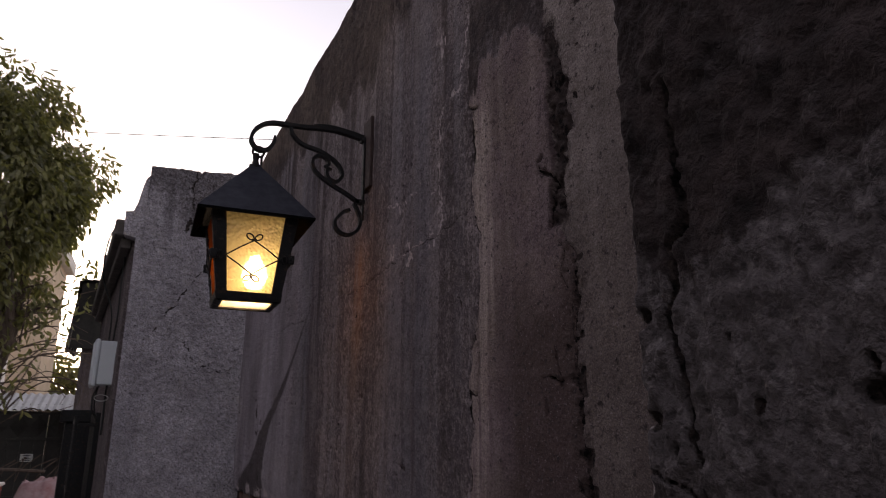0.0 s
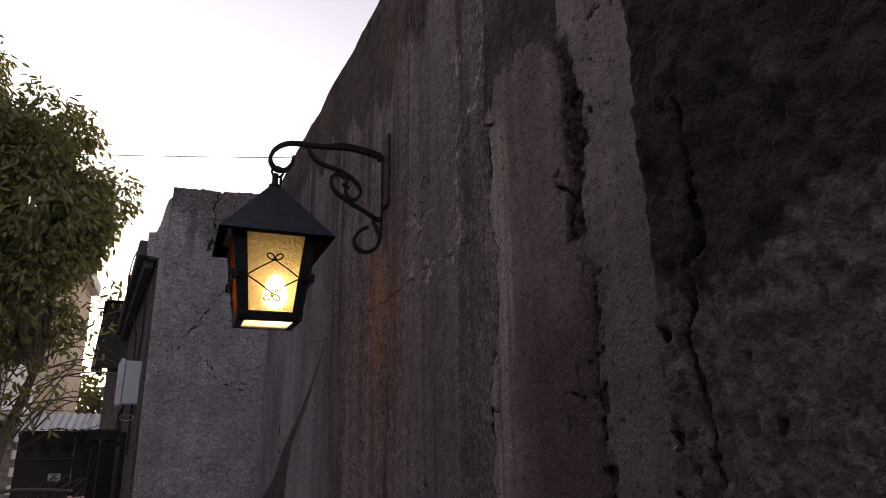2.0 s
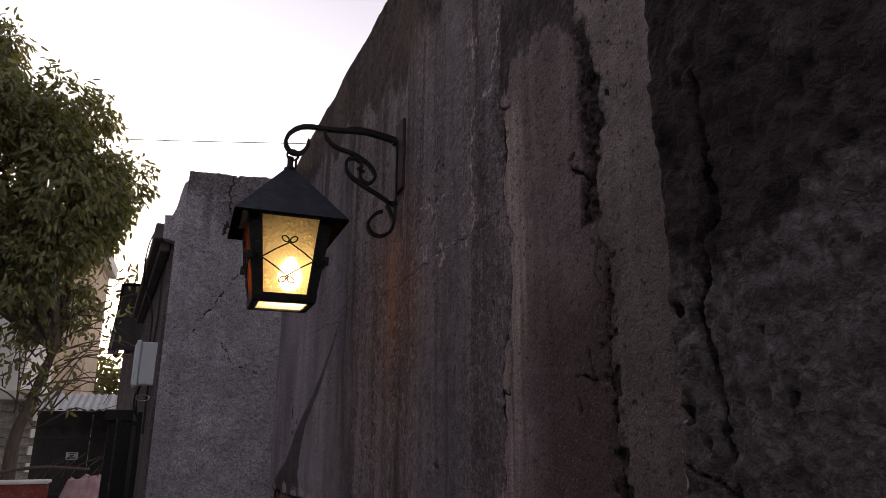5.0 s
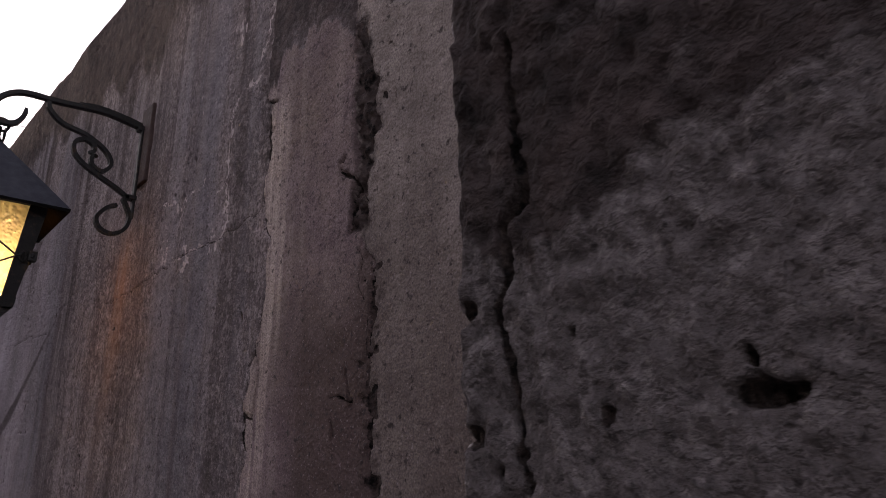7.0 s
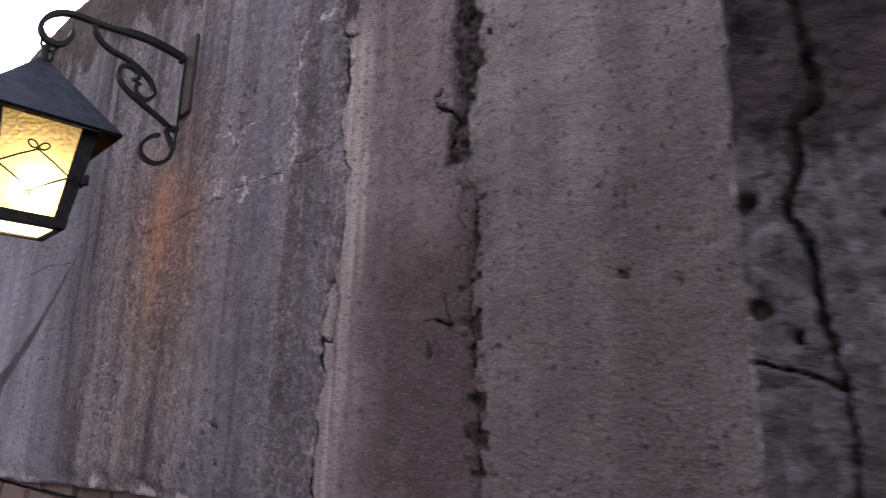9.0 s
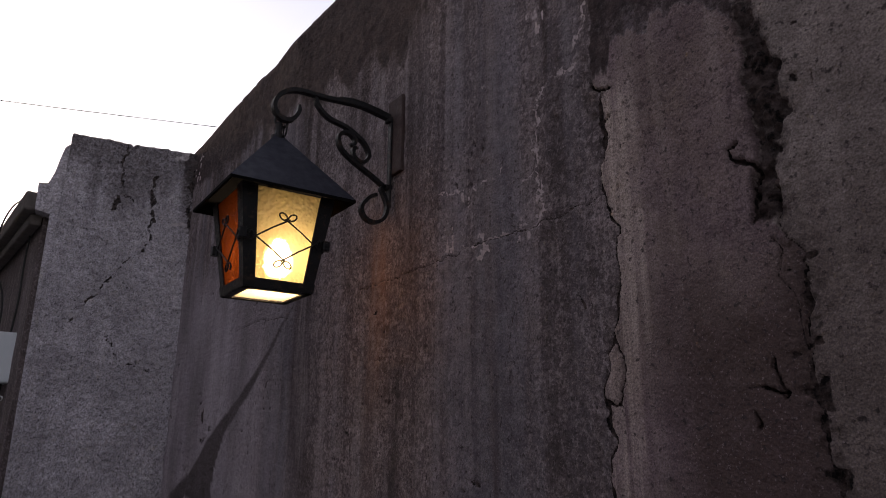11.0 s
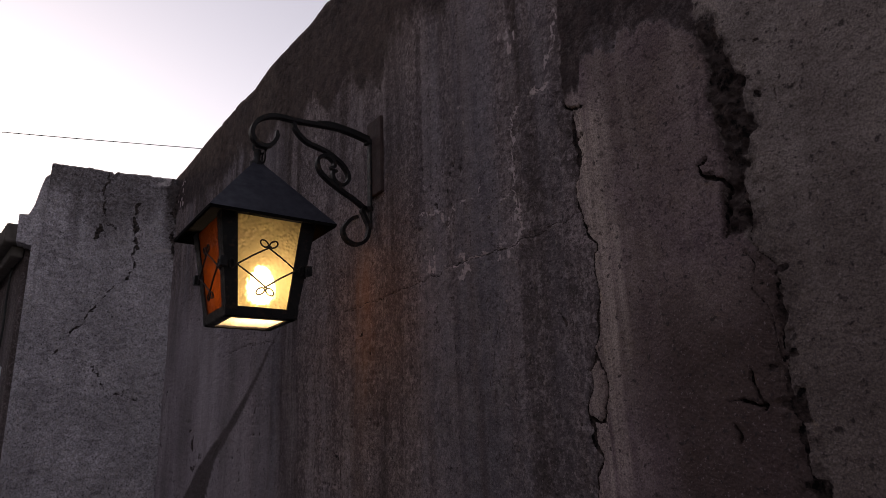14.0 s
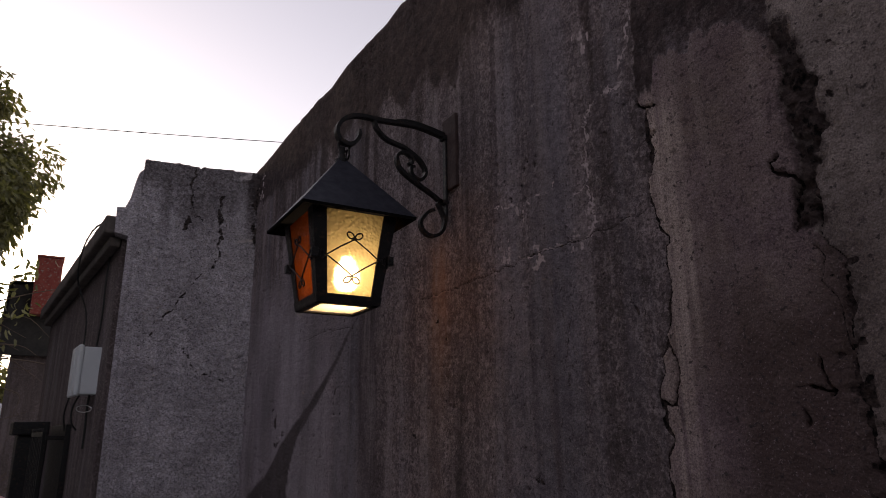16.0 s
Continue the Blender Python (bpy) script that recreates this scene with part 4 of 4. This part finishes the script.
part("cap", box(bmesh.new(), (-0.24, 2.2, 1.56), (0.004, 2.55, 1.66), 0.012, NEXT), IRON, gate_post)

# ---- the dark house beyond, with its hanging roof edge ----
SHEET = simple("black_roof_sheet", (0.022, 0.02, 0.02), (0.04, 0.036, 0.034), 8, 0.85)
dark_house = empty("dark_house", "dark low house with an overhanging sheet roof", "house")
part("wall", box(bmesh.new(), (-0.80, 12.15, 0), (1.5, 13.6, 2.85)), PLASTER_NEXT, dark_house)
for s in range(8):
    bm = bmesh.new()
    # overlapping ridges that run down the hanging edge
    y0, y1 = 12.0 + s * 0.2, 12.2 + s * 0.2
    lift = 0.03 * (s % 2)
    quad = [(-0.985 - lift, y0, 2.71), (-0.985 - lift, y1, 2.71), (-0.885 - lift, y1, 3.80), (-0.885 - lift, y0, 3.80)]
    slab(bm, [Vector(q) for q in quad], 0.03)
    bmesh.ops.recalc_face_normals(bm, faces=bm.faces)
    part("roof_sheet", bm, SHEET, dark_house, "black ridged roof sheet")
bm = bmesh.new()
box(bm, (-0.90, 12.0, 3.76), (1.5, 13.6, 3.82))
box(bm, (-0.95, 12.0, 2.71), (1.5, 12.04, 3.80))
bmesh.ops.recalc_face_normals(bm, faces=bm.faces)
part("roof", bm, SHEET, dark_house, "flat black roof")
chimney = part("chimney", box(bmesh.new(), (-0.63, 11.78, 3.3), (-0.29, 12.1, 4.17), 0.01), RED_PAINT, dark_house, "faded red painted chimney")
chim_cap = part("chimney_cap", box(bmesh.new(), (-0.64, 11.76, 4.17), (-0.28, 12.12, 4.20), 0.008), RED_PAINT, chimney)

# ---- across the crossing: gate, stone house, far house ----
GATE = simple("dark_green_gate", (0.036, 0.034, 0.032), (0.056, 0.051, 0.048), 5, 0.6, 0.2, bump=0.1)
ZINC = simple("corrugated_zinc", (0.5, 0.5, 0.5), (0.65, 0.64, 0.63), 4, 0.5, 0.3, bump=0.1)
STONE = Nodes("pale_stone_block", 0.9)
STONE.colour(STONE.mix(STONE.noise(14, 5), STONE.mix(STONE.random(), (0.42, 0.37, 0.32), (0.6, 0.54, 0.48)), (0.2, 0.17, 0.15))).bump((STONE.noise(60, 4), 0.5, 0.006))
STONE = STONE.mat
PALE_WALL = simple("pale_house_paint", (0.70, 0.64, 0.58), (0.82, 0.77, 0.71), 3, 0.9)
BEIGE = simple("beige_house_paint", (0.55, 0.40, 0.28), (0.68, 0.52, 0.38), 2.5, 0.9)
SHADE = simple("dark_window", (0.02, 0.02, 0.022), (0.035, 0.034, 0.034), 5, 0.3, bump=0)
WHITE = simple("white_enamel", (0.6, 0.6, 0.58), (0.7, 0.69, 0.67), 8, 0.5, bump=0)
INK = simple("sign_ink", (0.05, 0.05, 0.06), (0.08, 0.08, 0.09), 8, 0.6, bump=0)
metal_gate = empty("metal_gate", "dark double metal gate with a lozenge relief along its top", "gate")
part("leaf", box(bmesh.new(), (-2.2, 14.0, 0.02), (-1.32, 14.06, 1.78), 0.01), GATE, metal_gate)
part("leaf", box(bmesh.new(), (-1.31, 14.0, 0.02), (-0.4, 14.06, 1.78), 0.01), GATE, metal_gate)
for z in (0.35, 1.30, 1.74):
    part("rail", box(bmesh.new(), (-2.2, 13.96, z - 0.025), (-0.4, 14.0, z + 0.025), 0.006), GATE, metal_gate)
for i in range(6):
    bm = bmesh.new()
    x = -2.05 + i * 0.3
    c = bm.verts.new((x, 13.94, 1.52))
    ring = [bm.verts.new(p) for p in ((x - 0.145, 14.0, 1.52), (x, 14.0, 1.34), (x + 0.145, 14.0, 1.52), (x, 14.0, 1.70))]
    for j in range(4):
        bm.faces.new((c, ring[j], ring[(j + 1) % 4]))
    bm.faces.new(ring[::-1])
    bmesh.ops.recalc_face_normals(bm, faces=bm.faces)
    part("lozenge", bm, GATE, metal_gate)
for i in range(9):
    x = -2.1 + i * 0.2
    part("rib", box(bmesh.new(), (x - 0.012, 13.975, 0.38), (x + 0.012, 14.0, 1.27), 0.004), GATE, metal_gate)
sign = empty("warning_sign", "small white sign with dark unreadable lines on the gate", "sign")
part("board", box(bmesh.new(), (-1.655, 13.93, 0.93), (-1.465, 13.955, 1.06), 0.003), WHITE, sign)
for z, w in ((1.037, 0.115), (1.008, 0.07), (0.977, 0.135), (0.952, 0.115)):
    part("line", box(bmesh.new(), (-1.56 - w / 2, 13.926, z - 0.0075), (-1.56 + w / 2, 13.931, z + 0.0075)), INK, sign)
canopy = empty("gate_canopy", "pale corrugated metal canopy over the gate", "canopy")
cols = 60
us = np.linspace(-2.22, -0.4, cols)
vv, ff = [], []
for layer in (0.0, -0.006):
    for k, x in enumerate(us):
        rip = 0.018 * math.sin(k * math.pi / 2.0)
        vv += [(x, 13.75, 1.80 + rip + layer), (x, 14.5, 2.10 + rip + layer)]
m = 2 * cols
for k in range(cols - 1):
    a = 2 * k
    ff += [(a, a + 2, a + 3, a + 1), (m + a, m + a + 1, m + a + 3, m + a + 2), (a, m + a, m + a + 2, a + 2), (a + 1, a + 3, m + a + 3, m + a + 1)]
np_part("sheet", vv, ff, ZINC, canopy, smooth=False)
part("beam", box(bmesh.new(), (-2.2, 14.02, 1.79), (-0.4, 14.1, 1.9), 0.005), GATE, canopy)

stone_house = empty("stone_house", "pale stone-faced house with a ledge and shuttered windows", "house")
part("wall", box(bmesh.new(), (-8.0, 14.1, 0), (-2.28, 18, 1.95)), PALE_WALL, stone_house)
part("ledge", box(bmesh.new(), (-8.0, 13.7, 1.95), (-2.2, 14.3, 2.12), 0.02), PALE_WALL, stone_house, "projecting concrete ledge")
part("upper_wall", box(bmesh.new(), (-8.0, 15.0, 2.12), (-2.75, 18, 3.9)), PALE_WALL, stone_house)
part("roof", box(bmesh.new(), (-8.0, 14.8, 3.9), (-2.6, 18.2, 4.02), 0.02), CONCRETE_DARK, stone_house)
for x0, x1, z0, z1 in ((-2.95, -2.66, 0.75, 1.35), (-3.85, -3.1, 1.0, 1.7), (-4.4, -3.6, 2.6, 3.4)):
    y = 14.08 if z1 < 2 else 14.98
    win = part("window", box(bmesh.new(), (x0, y - 0.02, z0), (x1, y + 0.03, z1)), SHADE, stone_house)
    part("frame", box(bmesh.new(), (x0 - 0.05, y - 0.05, z1), (x1 + 0.05, y + 0.02, z1 + 0.05)), PALE_WALL, win)
    part("sill", box(bmesh.new(), (x0 - 0.06, y - 0.09, z0 - 0.06), (x1 + 0.06, y + 0.02, z0), 0.006), PALE_WALL, win)
    for k in range(1, 4):
        z = z0 + (z1 - z0) * k / 4
        part("slat", box(bmesh.new(), (x0 + 0.01, y - 0.045, z - 0.02), (x1 - 0.01, y - 0.02, z + 0.02)), PALE_WALL, win)
porch_lamp = empty("porch_lamp", "small white enamel lamp shade under the ledge", "lamp")
bm = bmesh.new()
rings = [[bm.verts.new((-2.75 + r * math.cos(a), 13.45 + r * math.sin(a), z)) for a in [j * math.pi / 8 for j in range(16)]] for r, z in ((0.11, 2.09), (0.09, 2.13), (0.03, 2.17), (0.022, 2.26))]
for p, q in zip(rings[:-1], rings[1:]):
    for j in range(16):
        bm.faces.new((p[j], p[(j + 1) % 16], q[(j + 1) % 16], q[j]))
bm.faces.new(rings[-1])
bm.faces.new(rings[0][::-1])
part("shade", bm, WHITE, porch_lamp)
part("stem", tube([(-2.75, 13.45, 2.25), (-2.75, 13.6, 2.3), (-2.75, 13.75, 2.08)], 0.012, 6), IRON, porch_lamp)

far_house = empty("far_house", "tall beige house in the warm evening light", "house")
part("wall", box(bmesh.new(), (-8.0, 22, 0), (-2.75, 26, 7.0)), BEIGE, far_house)
part("corner_pilaster", box(bmesh.new(), (-2.95, 21.85, 0), (-2.6, 22.2, 6.6)), BEIGE, far_house)
part("cornice", box(bmesh.new(), (-8.1, 21.7, 6.6), (-2.5, 26, 7.0), 0.03), PALE_WALL, far_house)
for i in range(3):
    for z in (2.2, 4.4):
        x = -4.3 - i * 1.3
        win = part("window", box(bmesh.new(), (x - 0.4, 21.95, z), (x + 0.4, 22.05, z + 1.3)), SHADE, far_house)
        part("sill", box(bmesh.new(), (x - 0.5, 21.85, z - 0.08), (x + 0.5, 22.02, z), 0.01), PALE_WALL, win)

# ---- low red wall with covered bags ----
low_wall = empty("low_red_wall", "low red painted masonry wall with a pale worn cap", "wall")
part("body", box(bmesh.new(), (-2.6, 8.9, 0), (-1.12, 9.1, 0.90), 0.01), RED_PAINT, low_wall)
part("cap", box(bmesh.new(), (-2.62, 8.87, 0.90), (-1.1, 9.13, 0.935), 0.012), PALE_WALL, low_wall)
PINK = simple("faded_pink_sheet", (0.34, 0.16, 0.16), (0.5, 0.36, 0.36), 9, 0.9, bump=0.6, bump_scale=30)
bags = empty("covered_heap", "heap covered with a crumpled faded pink sheet", "heap")
us, vs = np.linspace(0, 1, 40), np.linspace(0, 1, 24)
A, B = np.meshgrid(us, vs, indexing="ij")
hz = 0.93 * np.clip(1.25 * np.sin(np.pi * A) ** 0.35 * np.sin(np.pi * B) ** 0.4, 0, 1) + 0.10 * fbm(A * 7, B * 5, 601) * np.sin(np.pi * A)
vv = np.stack([(-1.05 + A * 0.75).ravel(), (8.6 + B * 0.7).ravel(), np.clip(hz, 0, 2).ravel()], 1)
idx = np.arange(A.size).reshape(A.shape)
ff = np.stack([idx[:-1, :-1], idx[1:, :-1], idx[1:, 1:], idx[:-1, 1:]], -1).reshape(-1, 4).tolist()
np_part("sheet", vv, ff, PINK, bags)

# ---- the tree ----
BARK = simple("brown_bark", (0.075, 0.052, 0.042), (0.135, 0.098, 0.078), 12, 0.95, bump=0.8, bump_scale=50, stretch=(3, 3, 0.6))
LEAF = Nodes("dusty_green_leaf", 0.42, specular=0.5)
leaf_tone = LEAF.mix(LEAF.island(), (0.085, 0.082, 0.042), (0.20, 0.185, 0.09))
LEAF.colour(leaf_tone)
# thin leaves let some light through
glow = LEAF.tree.nodes.new("ShaderNodeBsdfTranslucent")
LEAF.link(LEAF.mix(1.0, leaf_tone, (1.5, 1.6, 0.7), "MULTIPLY"), glow.inputs[0])
thin = LEAF.tree.nodes.new("ShaderNodeMixShader")
thin.inputs[0].default_value = 0.46
LEAF.link(LEAF.bsdf.outputs[0], thin.inputs[1])
LEAF.link(glow.outputs[0], thin.inputs[2])
LEAF.link(thin.outputs[0], LEAF.tree.nodes["Material Output"].inputs[0])
LEAF = LEAF.mat


def leaf_mesh(points, ways, length, width, rng):
    """One arching leaf at each point, along its way: a rounded blade with a drooping tip."""
    n = len(points)
    way = ways / np.linalg.norm(ways, axis=1, keepdims=True)
    side = np.cross(way, rng.normal(size=(n, 3)))
    side /= np.linalg.norm(side, axis=1, keepdims=True) + 1e-9
    up = np.cross(side, way)
    L = (length * rng.uniform(0.7, 1.25, n))[:, None]
    W = (width * rng.uniform(0.8, 1.2, n))[:, None]
    low, high = points + way * L * 0.28 + up * L * 0.05, points + way * L * 0.66 - up * L * 0.02
    tip = points + way * L * 0.96 - up * L * 0.2
    v = np.stack([points, low + side * W * 0.46, high + side * W * 0.42, tip, high - side * W * 0.42, low - side * W * 0.46], 1).reshape(-1, 3)
    k = np.arange(n)[:, None] * 6
    f = (k + [0, 1, 5]).tolist() + (k + [1, 2, 4, 5]).tolist() + (k + [2, 3, 4]).tolist()
    return v, f


def crown_points(rng, clumps, per, centre, radii, spread, hollow=0.55, lobes=0):
    """Leaf places in clumps, gathered into lobes, that sit mostly in the outer part of an uneven egg, narrower above."""
    def shell(n, lo, hi):
        d = rng.normal(size=(n, 3))
        d /= np.linalg.norm(d, axis=1, keepdims=True)
        r = rng.uniform(lo, hi, n) ** 0.7
        bulge = 1 + 0.24 * fbm(d[:, 0] * 3.0 + 5, d[:, 2] * 3.0 + d[:, 1], 701)
        taper = 1 - 0.22 * np.clip(d[:, 2], 0, 1)
        return d, d * (r * bulge)[:, None] * np.array(radii) * np.stack([taper, taper, np.ones(n)], 1)

    d, c = shell(clumps, hollow, 1.0)
    if lobes:
        _, heart = shell(lobes, 0.45, 0.92)
        pick = rng.randint(0, lobes, clumps)
        size = rng.uniform(0.24, 0.46, lobes)[pick]
        d = rng.normal(size=(clumps, 3))
        d /= np.linalg.norm(d, axis=1, keepdims=True)
        c = heart[pick] + d * (size * rng.uniform(0.3, 1.0, clumps) ** 0.5)[:, None]
    c = c + np.array(centre)
    p = np.repeat(c, per, 0) + rng.normal(size=(clumps * per, 3)) * spread
    w = np.repeat(d, per, 0) * 0.6 + rng.normal(size=(clumps * per, 3)) * 0.5 + np.array([0, 0, -0.95])
    return p, w


def tree(name, label, base, top, crown, limbs, seed, clumps, per, radii, leaf):
    rng = np.random.RandomState(seed)
    t = empty(name, label, "tree", at=(0, 0, 0))
    line = spline([base, (base[0] - 0.02, base[1], 0.95), (base[0] - 0.01, base[1], 1.4), (base[0] + 0.1, base[1], 1.84), top], 6)
    part("trunk", tube(line, 0.07, 10, taper=[1.25 - 0.6 * i / len(line) for i in range(len(line))]), BARK, t)
    for k in range(limbs):
        a = rng.uniform(0, 2 * math.pi)
        end = Vector(crown) + Vector((math.cos(a) * radii[0] * 0.8, math.sin(a) * radii[1] * 0.8, rng.uniform(-0.6, 0.7) * radii[2]))
        mid = Vector(top).lerp(end, 0.45) + Vector((0, 0, 0.25))
        l = spline([top, mid, end], 6)
        part("limb", tube(l, 0.055, 7, taper=[1.1 - 0.85 * i / len(l) for i in range(len(l))]), BARK, t)
    p, w = crown_points(rng, clumps, per, crown, radii, 0.075, 0.3, 150)
    v, f = leaf_mesh(p, w, leaf, leaf * 0.3, rng)
    c = np_part("crown", v, f, LEAF, t, smooth=False)
    return t


street_tree = tree("street_tree", "leafy dark green street tree with drooping narrow leaves", (-1.6, 9.5, 0), (-1.35, 9.5, 2.45), (-2.75, 9.6, 4.57), 9, 5, 5600, 15, (2.12, 1.6, 2.15), 0.12)
rng = np.random.RandomState(9)
# low hanging sprays and bare twigs under the crown
spray = [(-1.25, 9.0, 2.15), (-1.5, 9.1, 2.35), (-1.75, 9.0, 2.3), (-1.1, 9.2, 2.5), (-2.0, 9.1, 2.4), (-0.95, 9.3, 2.75), (-1.35, 9.2, 1.95), (-0.75, 9.4, 3.0), (-1.0, 9.3, 2.95), (-1.6, 9.2, 2.75), (-2.2, 9.2, 2.25), (-1.9, 9.0, 2.1), (-0.7, 9.4, 3.4)]
pts = np.repeat(np.array(spray), 36, 0) + rng.normal(size=(36 * len(spray), 3)) * (0.16, 0.14, 0.17)
v, f = leaf_mesh(pts, rng.normal(size=pts.shape) * 0.6 + (0.1, 0, -0.8), 0.12, 0.04, rng)
np_part("low_sprays", v, f, LEAF, street_tree, smooth=False)
for k in range(44):
    a = Vector((-1.5 + rng.uniform(-0.2, 0.3), 9.5, rng.uniform(1.6, 2.9)))
    b = a + Vector((rng.uniform(-0.5, 1.1), rng.uniform(-0.4, 0.4), rng.uniform(-0.15, 0.9)))
    c = b + Vector((rng.uniform(-0.1, 0.5), 0, rng.uniform(-0.3, 0.25)))
    l = spline([a, (a + b) / 2 + Vector((0, 0, 0.08)), b, c], 4)
    part("twig", tube(l, 0.011, 5, taper=[1.1 - 0.9 * i / len(l) for i in range(len(l))]), BARK, street_tree)
fallen = cable("bare_branch", "long bare branch lying over the low wall", [(-2.3, 8.8, 0.98), (-1.7, 8.75, 1.02), (-1.2, 8.8, 1.08), (-0.7, 8.8, 1.05)], 0.018, BARK, None, "branch")
for k in range(9):
    x = -1.25 + 0.09 * k
    l = [(x, 8.85, 0.95), (x + rng.uniform(0.02, 0.12), 8.85, 1.08), (x + rng.uniform(0.15, 0.3), 8.85, 1.16 + rng.uniform(0, 0.08))]
    part("twig", tube(spline(l, 4), 0.006, 5), BARK, fallen)
far_bush = empty("far_bushes", "dark distant trees on the horizon", "trees", kind="stuff")
p, w = crown_points(np.random.RandomState(3), 500, 10, (-2.2, 28, 2.2), (3.5, 2, 2.0), 0.22, 0.1)
v, f = leaf_mesh(p, w, 0.32, 0.12, np.random.RandomState(4))
np_part("leaves", v, f, LEAF, far_bush, smooth=False)

# ---- bricks of the foot and stones of the house corner ----
def brick_mesh(name, size, material, seed):
    bm = box(bmesh.new(), (-size[0] / 2, -size[1] / 2, -size[2] / 2), (size[0] / 2, size[1] / 2, size[2] / 2))
    bmesh.ops.bevel(bm, geom=list(bm.edges), offset=0.005, segments=1, affect="EDGES")
    rnd = random.Random(seed)
    for v in bm.verts:
        v.co += Vector([rnd.uniform(-0.003, 0.003) for _ in range(3)])
    me = bpy.data.meshes.new(name)
    bm.to_mesh(me)
    bm.free()
    me.materials.append(material)
    return me


rnd = random.Random(4)
kinds = [brick_mesh("brick", (0.11, 0.232, 0.062), BRICK, s) for s in range(4)]
for row in range(-1, 6):
    for col in range(15):
        y = 0.55 + col * 0.245 + (0.12 if row % 2 else 0)
        x = float(wall_line(np.array(y))) + 0.085 + rnd.uniform(-0.006, 0.006)
        ob = new("brick", rnd.choice(kinds))
        ob.matrix_world = pose(x, y, 1.17 - row * 0.075, rnd.uniform(-1, 1), rnd.uniform(-1, 1), 3.0 * float(step(2.2, 3.0, np.array(y))) + rnd.uniform(-1, 1))
        ob.parent = wall_foot
kinds = [brick_mesh("stone", (0.28, 0.12, 0.135), STONE, s + 9) for s in range(4)]
for row in range(13):
    for col in range(2):
        ob = new("stone", rnd.choice(kinds))
        ob.matrix_world = pose(-2.42 - col * 0.29 + (0.0 if row % 2 else 0.07), 14.06 + rnd.uniform(-0.01, 0.01), 0.08 + row * 0.145)
        ob.parent = stone_house
